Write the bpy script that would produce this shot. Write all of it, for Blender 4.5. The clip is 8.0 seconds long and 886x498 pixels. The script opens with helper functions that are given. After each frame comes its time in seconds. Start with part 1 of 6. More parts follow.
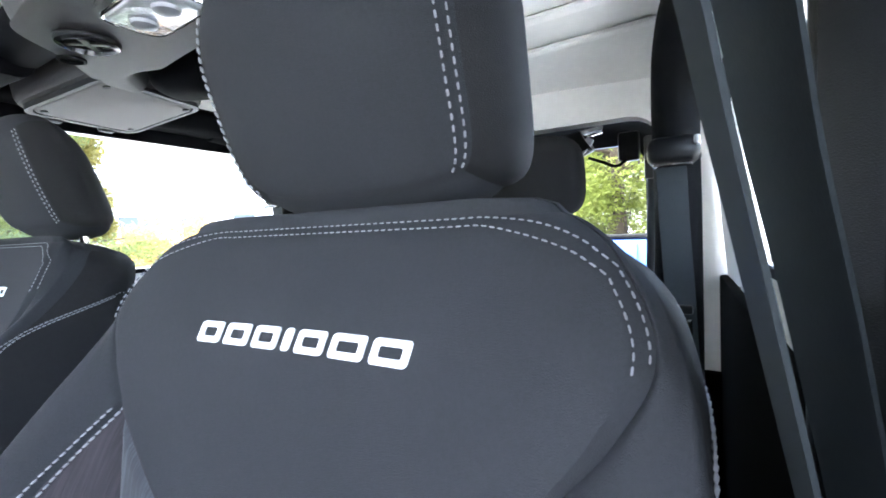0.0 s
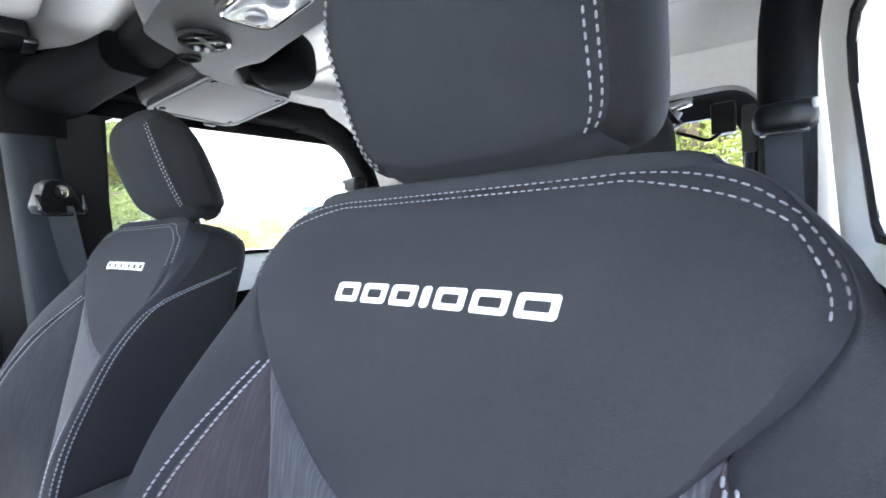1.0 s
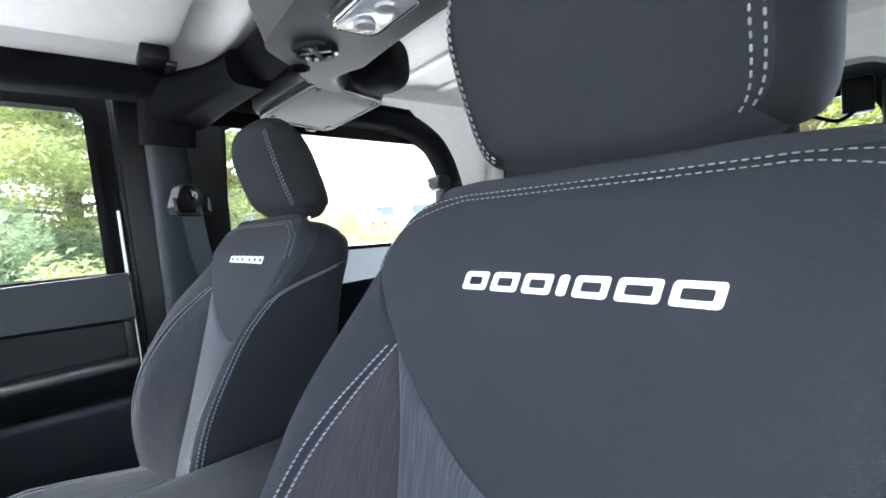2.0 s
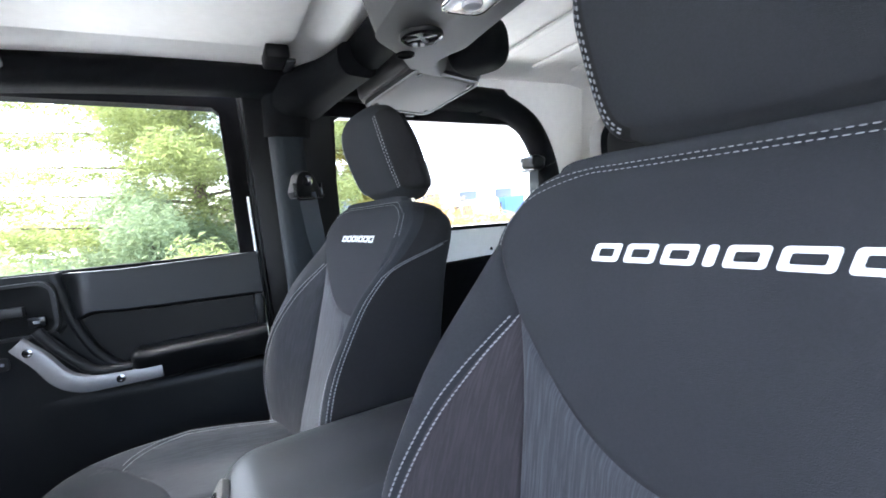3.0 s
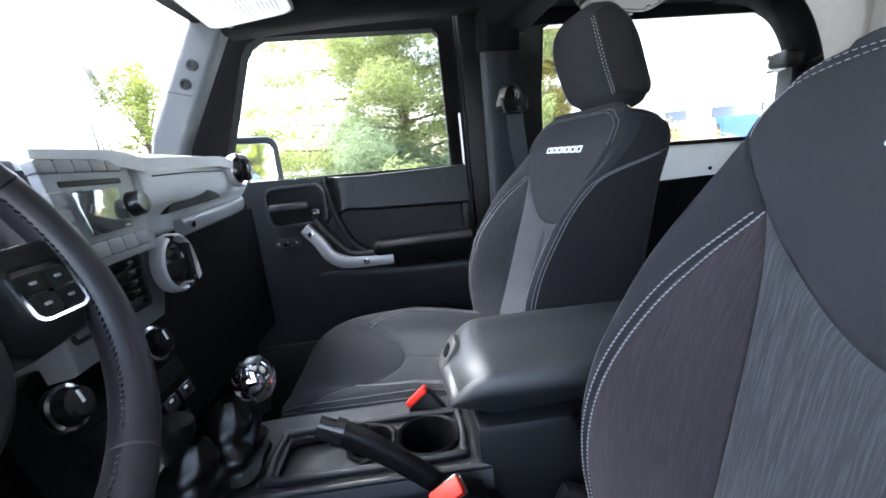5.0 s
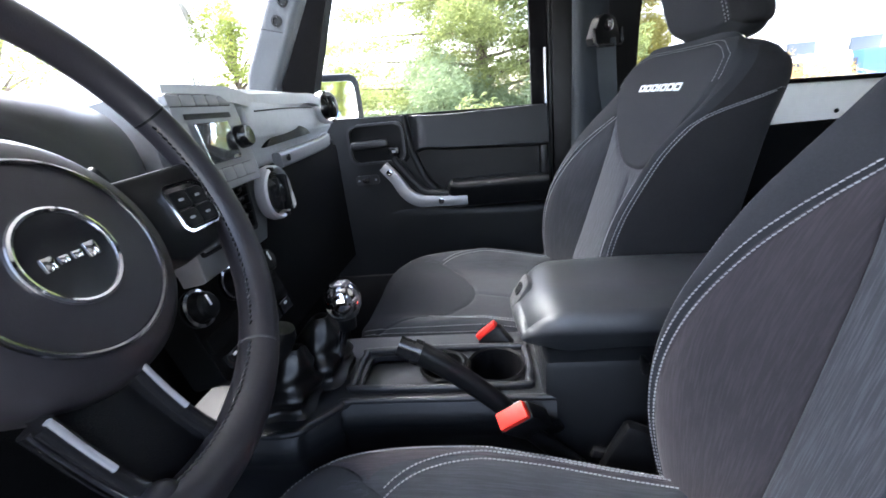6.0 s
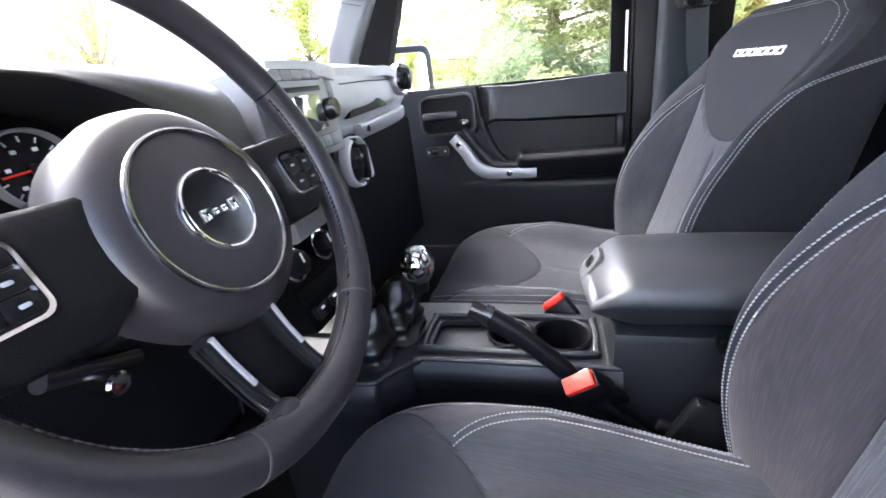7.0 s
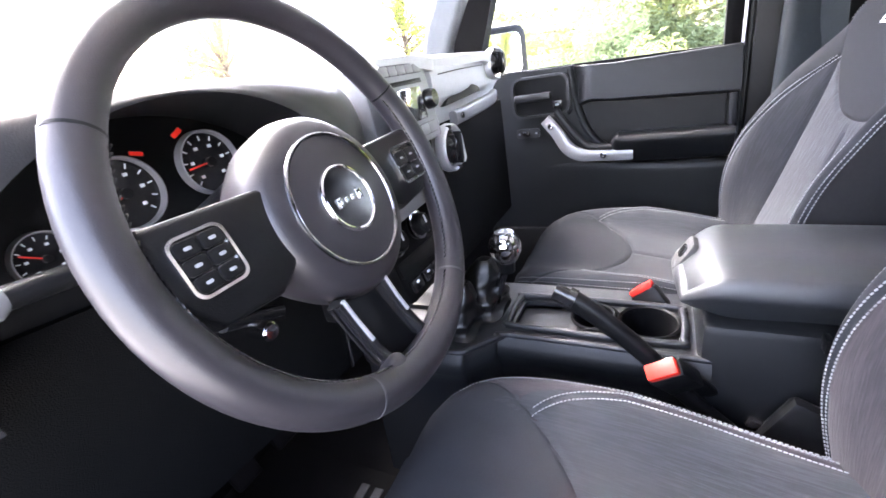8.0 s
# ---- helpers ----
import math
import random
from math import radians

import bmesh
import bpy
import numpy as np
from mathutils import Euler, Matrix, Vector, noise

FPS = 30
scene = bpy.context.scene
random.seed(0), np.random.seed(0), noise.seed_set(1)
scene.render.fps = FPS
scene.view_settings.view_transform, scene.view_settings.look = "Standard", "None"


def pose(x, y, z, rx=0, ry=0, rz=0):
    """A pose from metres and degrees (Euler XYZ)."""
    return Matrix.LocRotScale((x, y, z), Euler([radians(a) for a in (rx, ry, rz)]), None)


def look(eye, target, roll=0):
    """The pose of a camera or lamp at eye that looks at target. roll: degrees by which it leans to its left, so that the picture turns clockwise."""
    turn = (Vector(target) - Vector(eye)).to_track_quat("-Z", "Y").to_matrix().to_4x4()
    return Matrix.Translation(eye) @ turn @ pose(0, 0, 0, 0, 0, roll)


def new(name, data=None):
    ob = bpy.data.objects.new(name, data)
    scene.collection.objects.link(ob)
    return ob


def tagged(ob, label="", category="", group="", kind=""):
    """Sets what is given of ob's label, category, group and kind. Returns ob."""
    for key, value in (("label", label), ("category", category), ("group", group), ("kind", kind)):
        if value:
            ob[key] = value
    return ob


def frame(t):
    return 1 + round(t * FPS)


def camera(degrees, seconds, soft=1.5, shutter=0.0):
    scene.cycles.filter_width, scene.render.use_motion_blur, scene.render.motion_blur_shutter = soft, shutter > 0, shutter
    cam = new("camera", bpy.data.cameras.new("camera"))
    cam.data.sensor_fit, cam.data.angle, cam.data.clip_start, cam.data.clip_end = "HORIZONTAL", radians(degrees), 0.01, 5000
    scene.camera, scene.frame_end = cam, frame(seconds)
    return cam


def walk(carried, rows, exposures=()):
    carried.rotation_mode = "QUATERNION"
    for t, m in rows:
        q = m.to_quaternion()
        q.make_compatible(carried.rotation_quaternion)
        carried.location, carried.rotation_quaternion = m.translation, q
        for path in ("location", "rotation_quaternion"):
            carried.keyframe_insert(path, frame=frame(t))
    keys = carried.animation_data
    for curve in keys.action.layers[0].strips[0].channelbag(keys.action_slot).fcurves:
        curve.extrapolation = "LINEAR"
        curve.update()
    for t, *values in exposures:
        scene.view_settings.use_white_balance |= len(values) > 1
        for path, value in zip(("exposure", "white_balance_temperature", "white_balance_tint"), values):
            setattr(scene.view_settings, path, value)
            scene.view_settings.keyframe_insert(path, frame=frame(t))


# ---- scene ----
cam = camera(92.8, 8.0, 1.6, 0.2)
PATH = [
    (0, (-0.561, 0.153, 1.418), (0.521, -1.523, 1.276), -3.4),
    (0.5, (-0.544, 0.171, 1.412), (0.659, -1.419, 1.256), -4.0),
    (1, (-0.529, 0.186, 1.405), (0.777, -1.318, 1.227), -4.3),
    (1.5, (-0.515, 0.203, 1.403), (0.911, -1.189, 1.232), -4.5),
    (3, (-0.494, 0.255, 1.398), (1.263, -0.681, 1.204), -6.1),
    (3.5, (-0.496, 0.276, 1.389), (1.356, -0.43, 1.124), -5.9),
    (4, (-0.501, 0.291, 1.384), (1.411, -0.202, 1.06), -6.4),
    (4.5, (-0.513, 0.309, 1.38), (1.429, 0.027, 0.99), -6.8),
    (5.8, (-0.546, 0.319, 1.367), (1.357, 0.514, 0.785), -6.4),
    (6, (-0.547, 0.327, 1.372), (1.325, 0.581, 0.715), -6.4),
    (6.5, (-0.559, 0.333, 1.369), (1.259, 0.729, 0.636), -6.7),
    (7, (-0.574, 0.341, 1.375), (1.205, 0.876, 0.635), -7.5),
    (7.5, (-0.593, 0.34, 1.383), (1.106, 1.065, 0.616), -8.1),
    (8, (-0.611, 0.331, 1.396), (0.994, 1.239, 0.622), -10.2),
]
walk(cam, [(t, look(eye, target, roll)) for t, eye, target, roll in PATH],
     [(0, 4.45, 6500, 9), (0.5, 4.63, 6500, 9), (1.5, 4.4, 6500, 9), (3, 4.1, 6500, 11), (4.5, 3.98, 6550, 11), (6, 4.1, 6750, 13), (7, 4.7, 6950, 17), (7.5, 5.05, 7050, 19), (8, 5.2, 7150, 21)])

# ---- world and light ----
world = bpy.data.worlds.new("sky")
scene.world = world
world.use_nodes = True
wn = world.node_tree.nodes
sky = wn.new("ShaderNodeTexSky")
sky.sky_type = "NISHITA"
sky.sun_disc = False
sky.sun_elevation, sky.sun_rotation = radians(59), radians(25)
sky.air_density, sky.dust_density, sky.ozone_density = 1.0, 3.0, 1.0
cloud = wn.new("ShaderNodeHueSaturation")  # a thin overcast takes the blue out of the sky
cloud.inputs["Saturation"].default_value = 0.85
world.node_tree.links.new(sky.outputs[0], cloud.inputs["Color"])
world.node_tree.links.new(cloud.outputs[0], wn["Background"].inputs[0])
wn["Background"].inputs[1].default_value = 0.15

sun = new("sun", bpy.data.lights.new("sun", "SUN"))
sun.data.energy, sun.data.angle, sun.data.color = 1.7, radians(42), (0.87, 0.945, 1.0)
sun.matrix_world = look((1.6, 3.4, 6.2), (0, 0, 0))
scene.view_settings.exposure = 3.3


# ---- materials ----
def mat(name, color, rough=0.6, metal=0.0, vary=0.12, scale=30.0, grain=0.0, grain_scale=600.0, spec=0.5, sheen=0.0, coat=0.0, stretch=(1, 1, 1)):
    """A surface with tone that wanders at a coarse and a fine scale, uneven gloss and a fine relief."""
    m = bpy.data.materials.new(name)
    m.use_nodes = True
    nt = m.node_tree
    n, l = nt.nodes, nt.links
    b = n["Principled BSDF"]
    tc = n.new("ShaderNodeTexCoord")
    mp = n.new("ShaderNodeMapping")
    mp.inputs["Scale"].default_value = stretch
    l.new(tc.outputs["Object"], mp.inputs[0])
    big, small = n.new("ShaderNodeTexNoise"), n.new("ShaderNodeTexNoise")
    big.inputs["Scale"].default_value, small.inputs["Scale"].default_value = scale * 0.25, scale * 8
    big.inputs["Detail"].default_value, small.inputs["Detail"].default_value = 4, 3
    for t in (big, small):
        l.new(mp.outputs[0], t.inputs["Vector"])
    add = n.new("ShaderNodeMath")
    add.operation = "ADD"
    l.new(big.outputs[0], add.inputs[0]), l.new(small.outputs[0], add.inputs[1])
    ramp = n.new("ShaderNodeMapRange")
    ramp.inputs["From Min"].default_value, ramp.inputs["From Max"].default_value = 0.6, 1.4
    ramp.inputs["To Min"].default_value, ramp.inputs["To Max"].default_value = 1 - vary, 1 + vary
    l.new(add.outputs[0], ramp.inputs[0])
    mul = n.new("ShaderNodeVectorMath")
    mul.operation = "SCALE"
    mul.inputs[0].default_value = color
    l.new(ramp.outputs[0], mul.inputs["Scale"])
    l.new(mul.outputs[0], b.inputs["Base Color"])
    rr = n.new("ShaderNodeMapRange")
    rr.inputs["To Min"].default_value, rr.inputs["To Max"].default_value = max(0.02, rough - 0.07), min(1, rough + 0.07)
    l.new(big.outputs[0], rr.inputs[0])
    l.new(rr.outputs[0], b.inputs["Roughness"])
    b.inputs["Metallic"].default_value = metal
    b.inputs["Specular IOR Level"].default_value = spec
    b.inputs["Sheen Weight"].default_value = sheen
    b.inputs["Coat Weight"].default_value = coat
    if grain:
        g = n.new("ShaderNodeTexVoronoi" if grain > 0.25 else "ShaderNodeTexNoise")
        g.inputs["Scale"].default_value = grain_scale
        l.new(mp.outputs[0], g.inputs["Vector"])
        bu = n.new("ShaderNodeBump")
        bu.inputs["Strength"].default_value, bu.inputs["Distance"].default_value = min(1, grain * 2), 0.0008
        l.new(g.outputs[0], bu.inputs["Height"])
        l.new(bu.outputs[0], b.inputs["Normal"])
    return m


def woven(name, dark, light, amount, density, grain=0.35):
    """A cloth with broken streaks that run up and down the panel."""
    m = mat(name, dark, 0.92, 0, 0.1, 40, 0.2, 1500, 0.22, 0.06)
    nt = m.node_tree
    n, l = nt.nodes, nt.links
    b = n["Principled BSDF"]
    tc = n.new("ShaderNodeTexCoord")
    mp = n.new("ShaderNodeMapping")
    mp.inputs["Scale"].default_value = (density, density * 0.035, density * 0.035)
    l.new(tc.outputs["Object"], mp.inputs[0])
    st = n.new("ShaderNodeTexNoise")
    st.inputs["Scale"].default_value, st.inputs["Detail"].default_value = 1.0, 5
    l.new(mp.outputs[0], st.inputs["Vector"])
    r = n.new("ShaderNodeMapRange")
    r.inputs["From Min"].default_value, r.inputs["From Max"].default_value = 0.44, 0.66
    r.inputs["To Max"].default_value = amount
    l.new(st.outputs[0], r.inputs[0])
    mx = n.new("ShaderNodeMix")
    mx.data_type = "RGBA"
    old = b.inputs["Base Color"].links[0].from_socket
    l.new(r.outputs[0], mx.inputs[0])
    l.new(old, mx.inputs[6])
    mx.inputs[7].default_value = (*light, 1)
    l.new(mx.outputs[2], b.inputs["Base Color"])
    bu = n.new("ShaderNodeBump")
    bu.inputs["Strength"].default_value, bu.inputs["Distance"].default_value = grain, 0.001
    l.new(st.outputs[0], bu.inputs["Height"])
    l.new(bu.outputs[0], b.inputs["Normal"])
    return m


def glass(name, tint=(1, 1, 1), rough=0.0):
    """A thin pane: it lets the view straight through and mirrors a little of what faces it."""
    m = bpy.data.materials.new(name)
    m.use_nodes = True
    b = m.node_tree.nodes["Principled BSDF"]
    b.inputs["Base Color"].default_value = (*tint, 1)
    b.inputs["Transmission Weight"].default_value = 1.0
    b.inputs["Roughness"].default_value = rough
    b.inputs["IOR"].default_value = 1.04
    return m


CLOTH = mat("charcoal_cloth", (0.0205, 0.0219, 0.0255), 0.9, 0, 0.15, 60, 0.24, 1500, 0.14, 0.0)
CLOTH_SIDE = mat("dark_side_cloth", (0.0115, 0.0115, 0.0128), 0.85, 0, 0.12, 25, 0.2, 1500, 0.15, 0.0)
INSERT = woven("streaked_cloth", (0.026, 0.0282, 0.033), (0.062, 0.068, 0.080), 0.62, 760.0)
# the plum tint is a sheen of the light, coloured into the cloth
BOLSTER_SHEEN = woven("plum_sheen_streaked_cloth", (0.0240, 0.0212, 0.0247), (0.045, 0.0398, 0.0462), 0.5, 1000.0)
THREAD = mat("white_thread", (0.185, 0.19, 0.205), 0.8, 0, 0.08, 90, 0.2, 2500)
THREAD_GREY = mat("grey_thread", (0.155, 0.16, 0.172), 0.8, 0, 0.08, 90, 0.2, 2500)
EMBROIDERY = mat("embroidery", (0.74, 0.76, 0.79), 0.75, 0, 0.08, 120, 0.3, 2600)
BLACK = mat("black_plastic", (0.0050, 0.0052, 0.0058), 0.36, 0, 0.15, 20, 0.16, 1100, 0.14)
BLACK_GLOSS = mat("gloss_black_plastic", (0.010, 0.010, 0.011), 0.18, 0, 0.1, 20, 0.0)
DOORSKIN = mat("door_plastic", (0.0092, 0.0100, 0.0112), 0.36, 0, 0.12, 18, 0.25, 900, 0.24)
BOOT = mat("boot_leather", (0.003, 0.003, 0.0034), 0.30, 0, 0.2, 25, 0.20, 700, 0.4)
# windscreen glare on the dash top and passenger panel is put into this pale colour
DASH_GLARE = mat("dash_plastic", (0.50, 0.52, 0.53), 0.40, 0, 0.1, 18, 0.3, 900, 0.5)
# near-black: the shade on the lower dash is put into the colour
DASH_SHADED = mat("shaded_lower_dash_plastic", (0.0022, 0.0023, 0.0025), 0.75, 0, 0.1, 18, 0.3, 900, 0.07)
HOOD = mat("hood_plastic", (0.0105, 0.0105, 0.0118), 0.38, 0, 0.1, 18, 0.12, 900, 0.42)
CUSHION = woven("cushion_cloth", (0.0190, 0.0206, 0.0246), (0.032, 0.0350, 0.0412), 0.6, 700.0)
STACK = mat("stack_plastic", (0.10, 0.103, 0.11), 0.4, 0, 0.08, 25, 0.1, 900, 0.5)
RING = mat("satin_chrome", (0.62, 0.62, 0.64), 0.30, 0.6, 0.05, 30)
BEZEL = mat("bezel_plastic", (0.20, 0.205, 0.215), 0.4, 0, 0.08, 25, 0.1, 900, 0.5)
LEATHER = mat("wheel_leather", (0.0175, 0.0158, 0.0185), 0.38, 0, 0.12, 25, 0.07, 900, 0.42)
LEATHERETTE = mat("armrest_leatherette", (0.021, 0.0228, 0.026), 0.42, 0, 0.12, 20, 0.22, 900, 0.55)
ARMPAD = mat("door_armrest_leatherette", (0.006, 0.0065, 0.0075), 0.34, 0, 0.10, 20, 0.24, 900, 0.22)
DECK = mat("console_deck_plastic", (0.011, 0.012, 0.014), 0.36, 0, 0.1, 18, 0.2, 900, 0.4)
SILVER = mat("satin_silver", (0.24, 0.242, 0.258), 0.36, 0.35, 0.06, 20, 0.06, 900)
CHROME = mat("chrome", (0.85, 0.85, 0.87), 0.09, 1.0, 0.03, 20)
SMOKE_CHROME = mat("dark_chrome", (0.30, 0.30, 0.32), 0.16, 1.0, 0.05, 20)
HEADLINER = mat("hardtop_white", (0.80, 0.785, 0.755), 0.62, 0, 0.05, 6, 0.12, 500, 0.4)
TRIM_WHITE = mat("white_paint", (0.78, 0.78, 0.78), 0.35, 0, 0.03, 8, 0.0)
PADDING = mat("sport_bar_padding", (0.0032, 0.0034, 0.0040), 0.72, 0, 0.15, 16, 0.4, 800, 0.04)
BEZEL_DARK = mat("release_bezel_plastic", (0.012, 0.0125, 0.014), 0.34, 0, 0.1, 18, 0.2, 900, 0.5)
POST = mat("post_vinyl", (0.013, 0.0165, 0.0195), 0.6, 0, 0.1, 16, 0.3, 900, 0.12)
ICON = mat("button_print", (0.26, 0.27, 0.29), 0.5, 0, 0.04, 40)
ICON_DIM = mat("grey_seam", (0.055, 0.053, 0.057), 0.6, 0, 0.05, 40)
PILLAR = mat("pillar_grey", (0.024, 0.029, 0.034), 0.55, 0, 0.08, 16, 0.3, 900, 0.4)
POD = mat("sound_bar_grey", (0.046, 0.0455, 0.045), 0.58, 0, 0.08, 16, 0.3, 800, 0.4)
POD_DARK = mat("sound_bar_rim", (0.012, 0.012, 0.013), 0.5, 0, 0.1, 16, 0.3, 800, 0.3)
POD_PLATE = mat("speaker_plate", (0.078, 0.074, 0.072), 0.7, 0, 0.08, 60, 0.4, 1400, 0.4)
WEBBING = mat("belt_webbing", (0.014, 0.018, 0.021), 0.75, 0, 0.15, 60, 0.08, 1600, 0.2, stretch=(1, 1, 0.4))
RED = mat("red_button", (0.55, 0.022, 0.014), 0.5, 0, 0.05, 40, spec=0.25)
YELLOW = mat("yellow_tag", (0.75, 0.55, 0.03), 0.5, 0, 0.05, 40)
NEEDLE = mat("needle_red", (0.8, 0.03, 0.015), 0.4, 0, 0.05, 40)
MARK = mat("dial_marks", (0.62, 0.64, 0.66), 0.5, 0, 0.04, 40)
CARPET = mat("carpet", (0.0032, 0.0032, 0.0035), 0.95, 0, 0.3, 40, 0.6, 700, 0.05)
MAT_GREY = mat("mat_lettering_grey", (0.010, 0.011, 0.014), 0.8, 0, 0.2, 60, 0.4, 900)
PAPER = mat("paper_label", (0.72, 0.72, 0.71), 0.6, 0, 0.03, 20)
INK = mat("paper_print", (0.33, 0.32, 0.32), 0.6, 0, 0.08, 60)
INK_RED = mat("paper_print_red", (0.55, 0.2, 0.16), 0.6, 0, 0.08, 60)
RUBBER = mat("rubber", (0.005, 0.005, 0.0056), 0.65, 0, 0.2, 30, 0.2, 700, 0.05)
LENS = mat("lamp_lens", (0.34, 0.35, 0.37), 0.16, 0.15, 0.1, 40, 0.35, 160, 0.6, coat=0.6)
SCREEN = mat("screen", (0.55, 0.56, 0.56), 0.06, 0.9, 0.03, 20, 0, spec=1.0, coat=1.0)
GLASS = glass("clear_glass", (0.97, 0.985, 0.98))
MIRROR = mat("mirror_silver", (0.92, 0.92, 0.92), 0.03, 1.0, 0.01, 5)
BARK = mat("bark", (0.10, 0.075, 0.055), 0.9, 0, 0.3, 12, 0.6, 60)
LEAF_DARK = mat("conifer_needles", (0.19, 0.22, 0.075), 0.7, 0, 0.35, 6)
LEAF_LIGHT = mat("light_leaves", (0.20, 0.235, 0.05), 0.7, 0, 0.3, 6)
LEAF_JUNIPER = mat("juniper_sprays", (0.20, 0.255, 0.14), 0.7, 0, 0.3, 8)
LEAF_TURNING = mat("turning_leaves", (0.25, 0.215, 0.055), 0.7, 0, 0.35, 6)
LEAF_AUTUMN = mat("autumn_leaves", (0.36, 0.22, 0.07), 0.7, 0, 0.35, 6)
ASPHALT = mat("asphalt", (0.40, 0.40, 0.395), 0.9, 0, 0.15, 2.0, 0.5, 80)
CONCRETE = mat("pale_concrete", (0.55, 0.54, 0.52), 0.85, 0, 0.1, 3.0, 0.3, 60)
STUCCO = mat("pale_stucco", (0.50, 0.49, 0.47), 0.85, 0, 0.06, 2.0, 0.3, 60)
ROOFING = mat("roofing", (0.30, 0.29, 0.28), 0.85, 0, 0.15, 4.0, 0.4, 40)
def leafy(m):
    """Lets half of the light through thin leaves."""
    n, l = m.node_tree.nodes, m.node_tree.links
    b = n["Principled BSDF"]
    tr, mx = n.new("ShaderNodeBsdfTranslucent"), n.new("ShaderNodeMixShader")
    l.new(b.inputs["Base Color"].links[0].from_socket, tr.inputs[0])
    l.new(b.outputs[0], mx.inputs[1]), l.new(tr.outputs[0], mx.inputs[2])
    l.new(mx.outputs[0], n["Material Output"].inputs[0])
for m_ in (LEAF_DARK, LEAF_LIGHT, LEAF_JUNIPER, LEAF_TURNING, LEAF_AUTUMN):
    leafy(m_)
BLUE = mat("blue_paint", (0.03, 0.10, 0.42), 0.4, 0, 0.08, 4.0)
VAN_BLUE = mat("vehicle_blue", (0.04, 0.10, 0.28), 0.4, 0, 0.08, 4.0)
VAN_WHITE = mat("vehicle_white", (0.50, 0.51, 0.53), 0.35, 0, 0.04, 4.0)
TINTED = mat("dark_window", (0.05, 0.055, 0.06), 0.12, 0, 0.05, 4.0, spec=0.8)


# ---- mesh helpers ----
def thing(name, label, category, at=(0, 0, 0), group="", kind="", turn=None):
    ob = new(name)
    ob.empty_display_size = 0.05
    ob.matrix_basis = Matrix.Translation(at) @ (turn if turn else Matrix())
    return tagged(ob, label, category, group, kind)


def part(name, bm, material, parent=None, label="", local=False, sharp=38, kind=""):
    """Links bm as one mesh object under a thing or a part. Its coordinates are the world's, or the thing's own when local."""
    root = parent
    while root is not None and root.parent is not None:
        root = root.parent
    if root is not None and not local:
        bm.transform(root.matrix_basis.inverted())
    bmesh.ops.recalc_face_normals(bm, faces=bm.faces)
    limit = radians(sharp)
    for f in bm.faces:
        f.smooth = True
    for e in bm.edges:
        if len(e.link_faces) == 2 and e.calc_face_angle(0) > limit:
            e.smooth = False
    me = bpy.data.meshes.new(name)
    bm.to_mesh(me)
    bm.free()
    me.materials.append(material)
    ob = new(name, me)
    ob.parent = parent
    if label:
        ob["label"] = label
    if kind:
        ob["kind"] = kind
    return ob


def merge(dst, src, m=None):
    """Adds the mesh src to dst and frees src."""
    if m is not None:
        src.transform(m)
    me = bpy.data.meshes.new("t")
    src.to_mesh(me)
    src.free()
    dst.from_mesh(me)
    bpy.data.meshes.remove(me)
    return dst


def rbox(size, bevel=0.004, m=None, segs=2, taper=None):
    """A box with rounded edges. taper: the scale of its top in x and y."""
    bm = bmesh.new()
    bmesh.ops.create_cube(bm, size=1)
    for v in bm.verts:
        k = taper if taper and v.co.z > 0 else (1, 1)
        v.co = Vector((v.co.x * size[0] * k[0], v.co.y * size[1] * k[1], v.co.z * size[2]))
    bevel = min(bevel, min(size) * 0.49)
    if bevel > 0:
        bmesh.ops.bevel(bm, geom=bm.edges[:], offset=bevel, segments=segs, profile=0.5, affect="EDGES")
    if m is not None:
        bm.transform(m)
    return bm


def T(x, y, z, rx=0, ry=0, rz=0):
    return pose(x, y, z, rx, ry, rz)


def rounded(w, h, r, n=5):
    """The outline of a rectangle with round corners, counter-clockwise."""
    out = []
    for cx, cy, a in ((w / 2 - r, h / 2 - r, 0), (-w / 2 + r, h / 2 - r, 90), (-w / 2 + r, -h / 2 + r, 180), (w / 2 - r, -h / 2 + r, 270)):
        for k in range(n + 1):
            t = radians(a + 90 * k / n)
            out.append((cx + r * math.cos(t), cy + r * math.sin(t)))
    return out


def plate(outline, depth, bevel=0.002, m=None):
    """A flat piece of that outline in x and y, from z = 0 up to depth, with its upper rim rounded."""
    bm = bmesh.new()
    n = len(outline)
    cx, cy = sum(p[0] for p in outline) / n, sum(p[1] for p in outline) / n
    far = max(math.hypot(p[0] - cx, p[1] - cy) for p in outline)
    rows = [(0, 0.0), (depth - bevel, 0.0), (depth - bevel * 0.3, bevel * 0.3), (depth, bevel)]
    rings = []
    for z, inset in rows:
        k = 1 - inset / far
        rings.append([bm.verts.new((cx + (x - cx) * k, cy + (y - cy) * k, z)) for x, y in outline])
    for a, b in zip(rings, rings[1:]):
        for i in range(n):
            bm.faces.new((a[i], a[(i + 1) % n], b[(i + 1) % n], b[i]))
    bm.faces.new(rings[-1])
    bm.faces.new(rings[0][::-1])
    if m is not None:
        bm.transform(m)
    return bm


def frame_ring(outer, inner, depth, m=None):
    """A flat frame between two outlines with as many points."""
    bm = bmesh.new()
    n = len(outer)
    r = [[bm.verts.new((x, y, z)) for x, y in o] for o, z in ((outer, 0), (outer, depth), (inner, depth), (inner, 0))]
    for a, b in zip(r, r[1:] + r[:1]):
        for i in range(n):
            bm.faces.new((a[i], a[(i + 1) % n], b[(i + 1) % n], b[i]))
    if m is not None:
        bm.transform(m)
    return bm


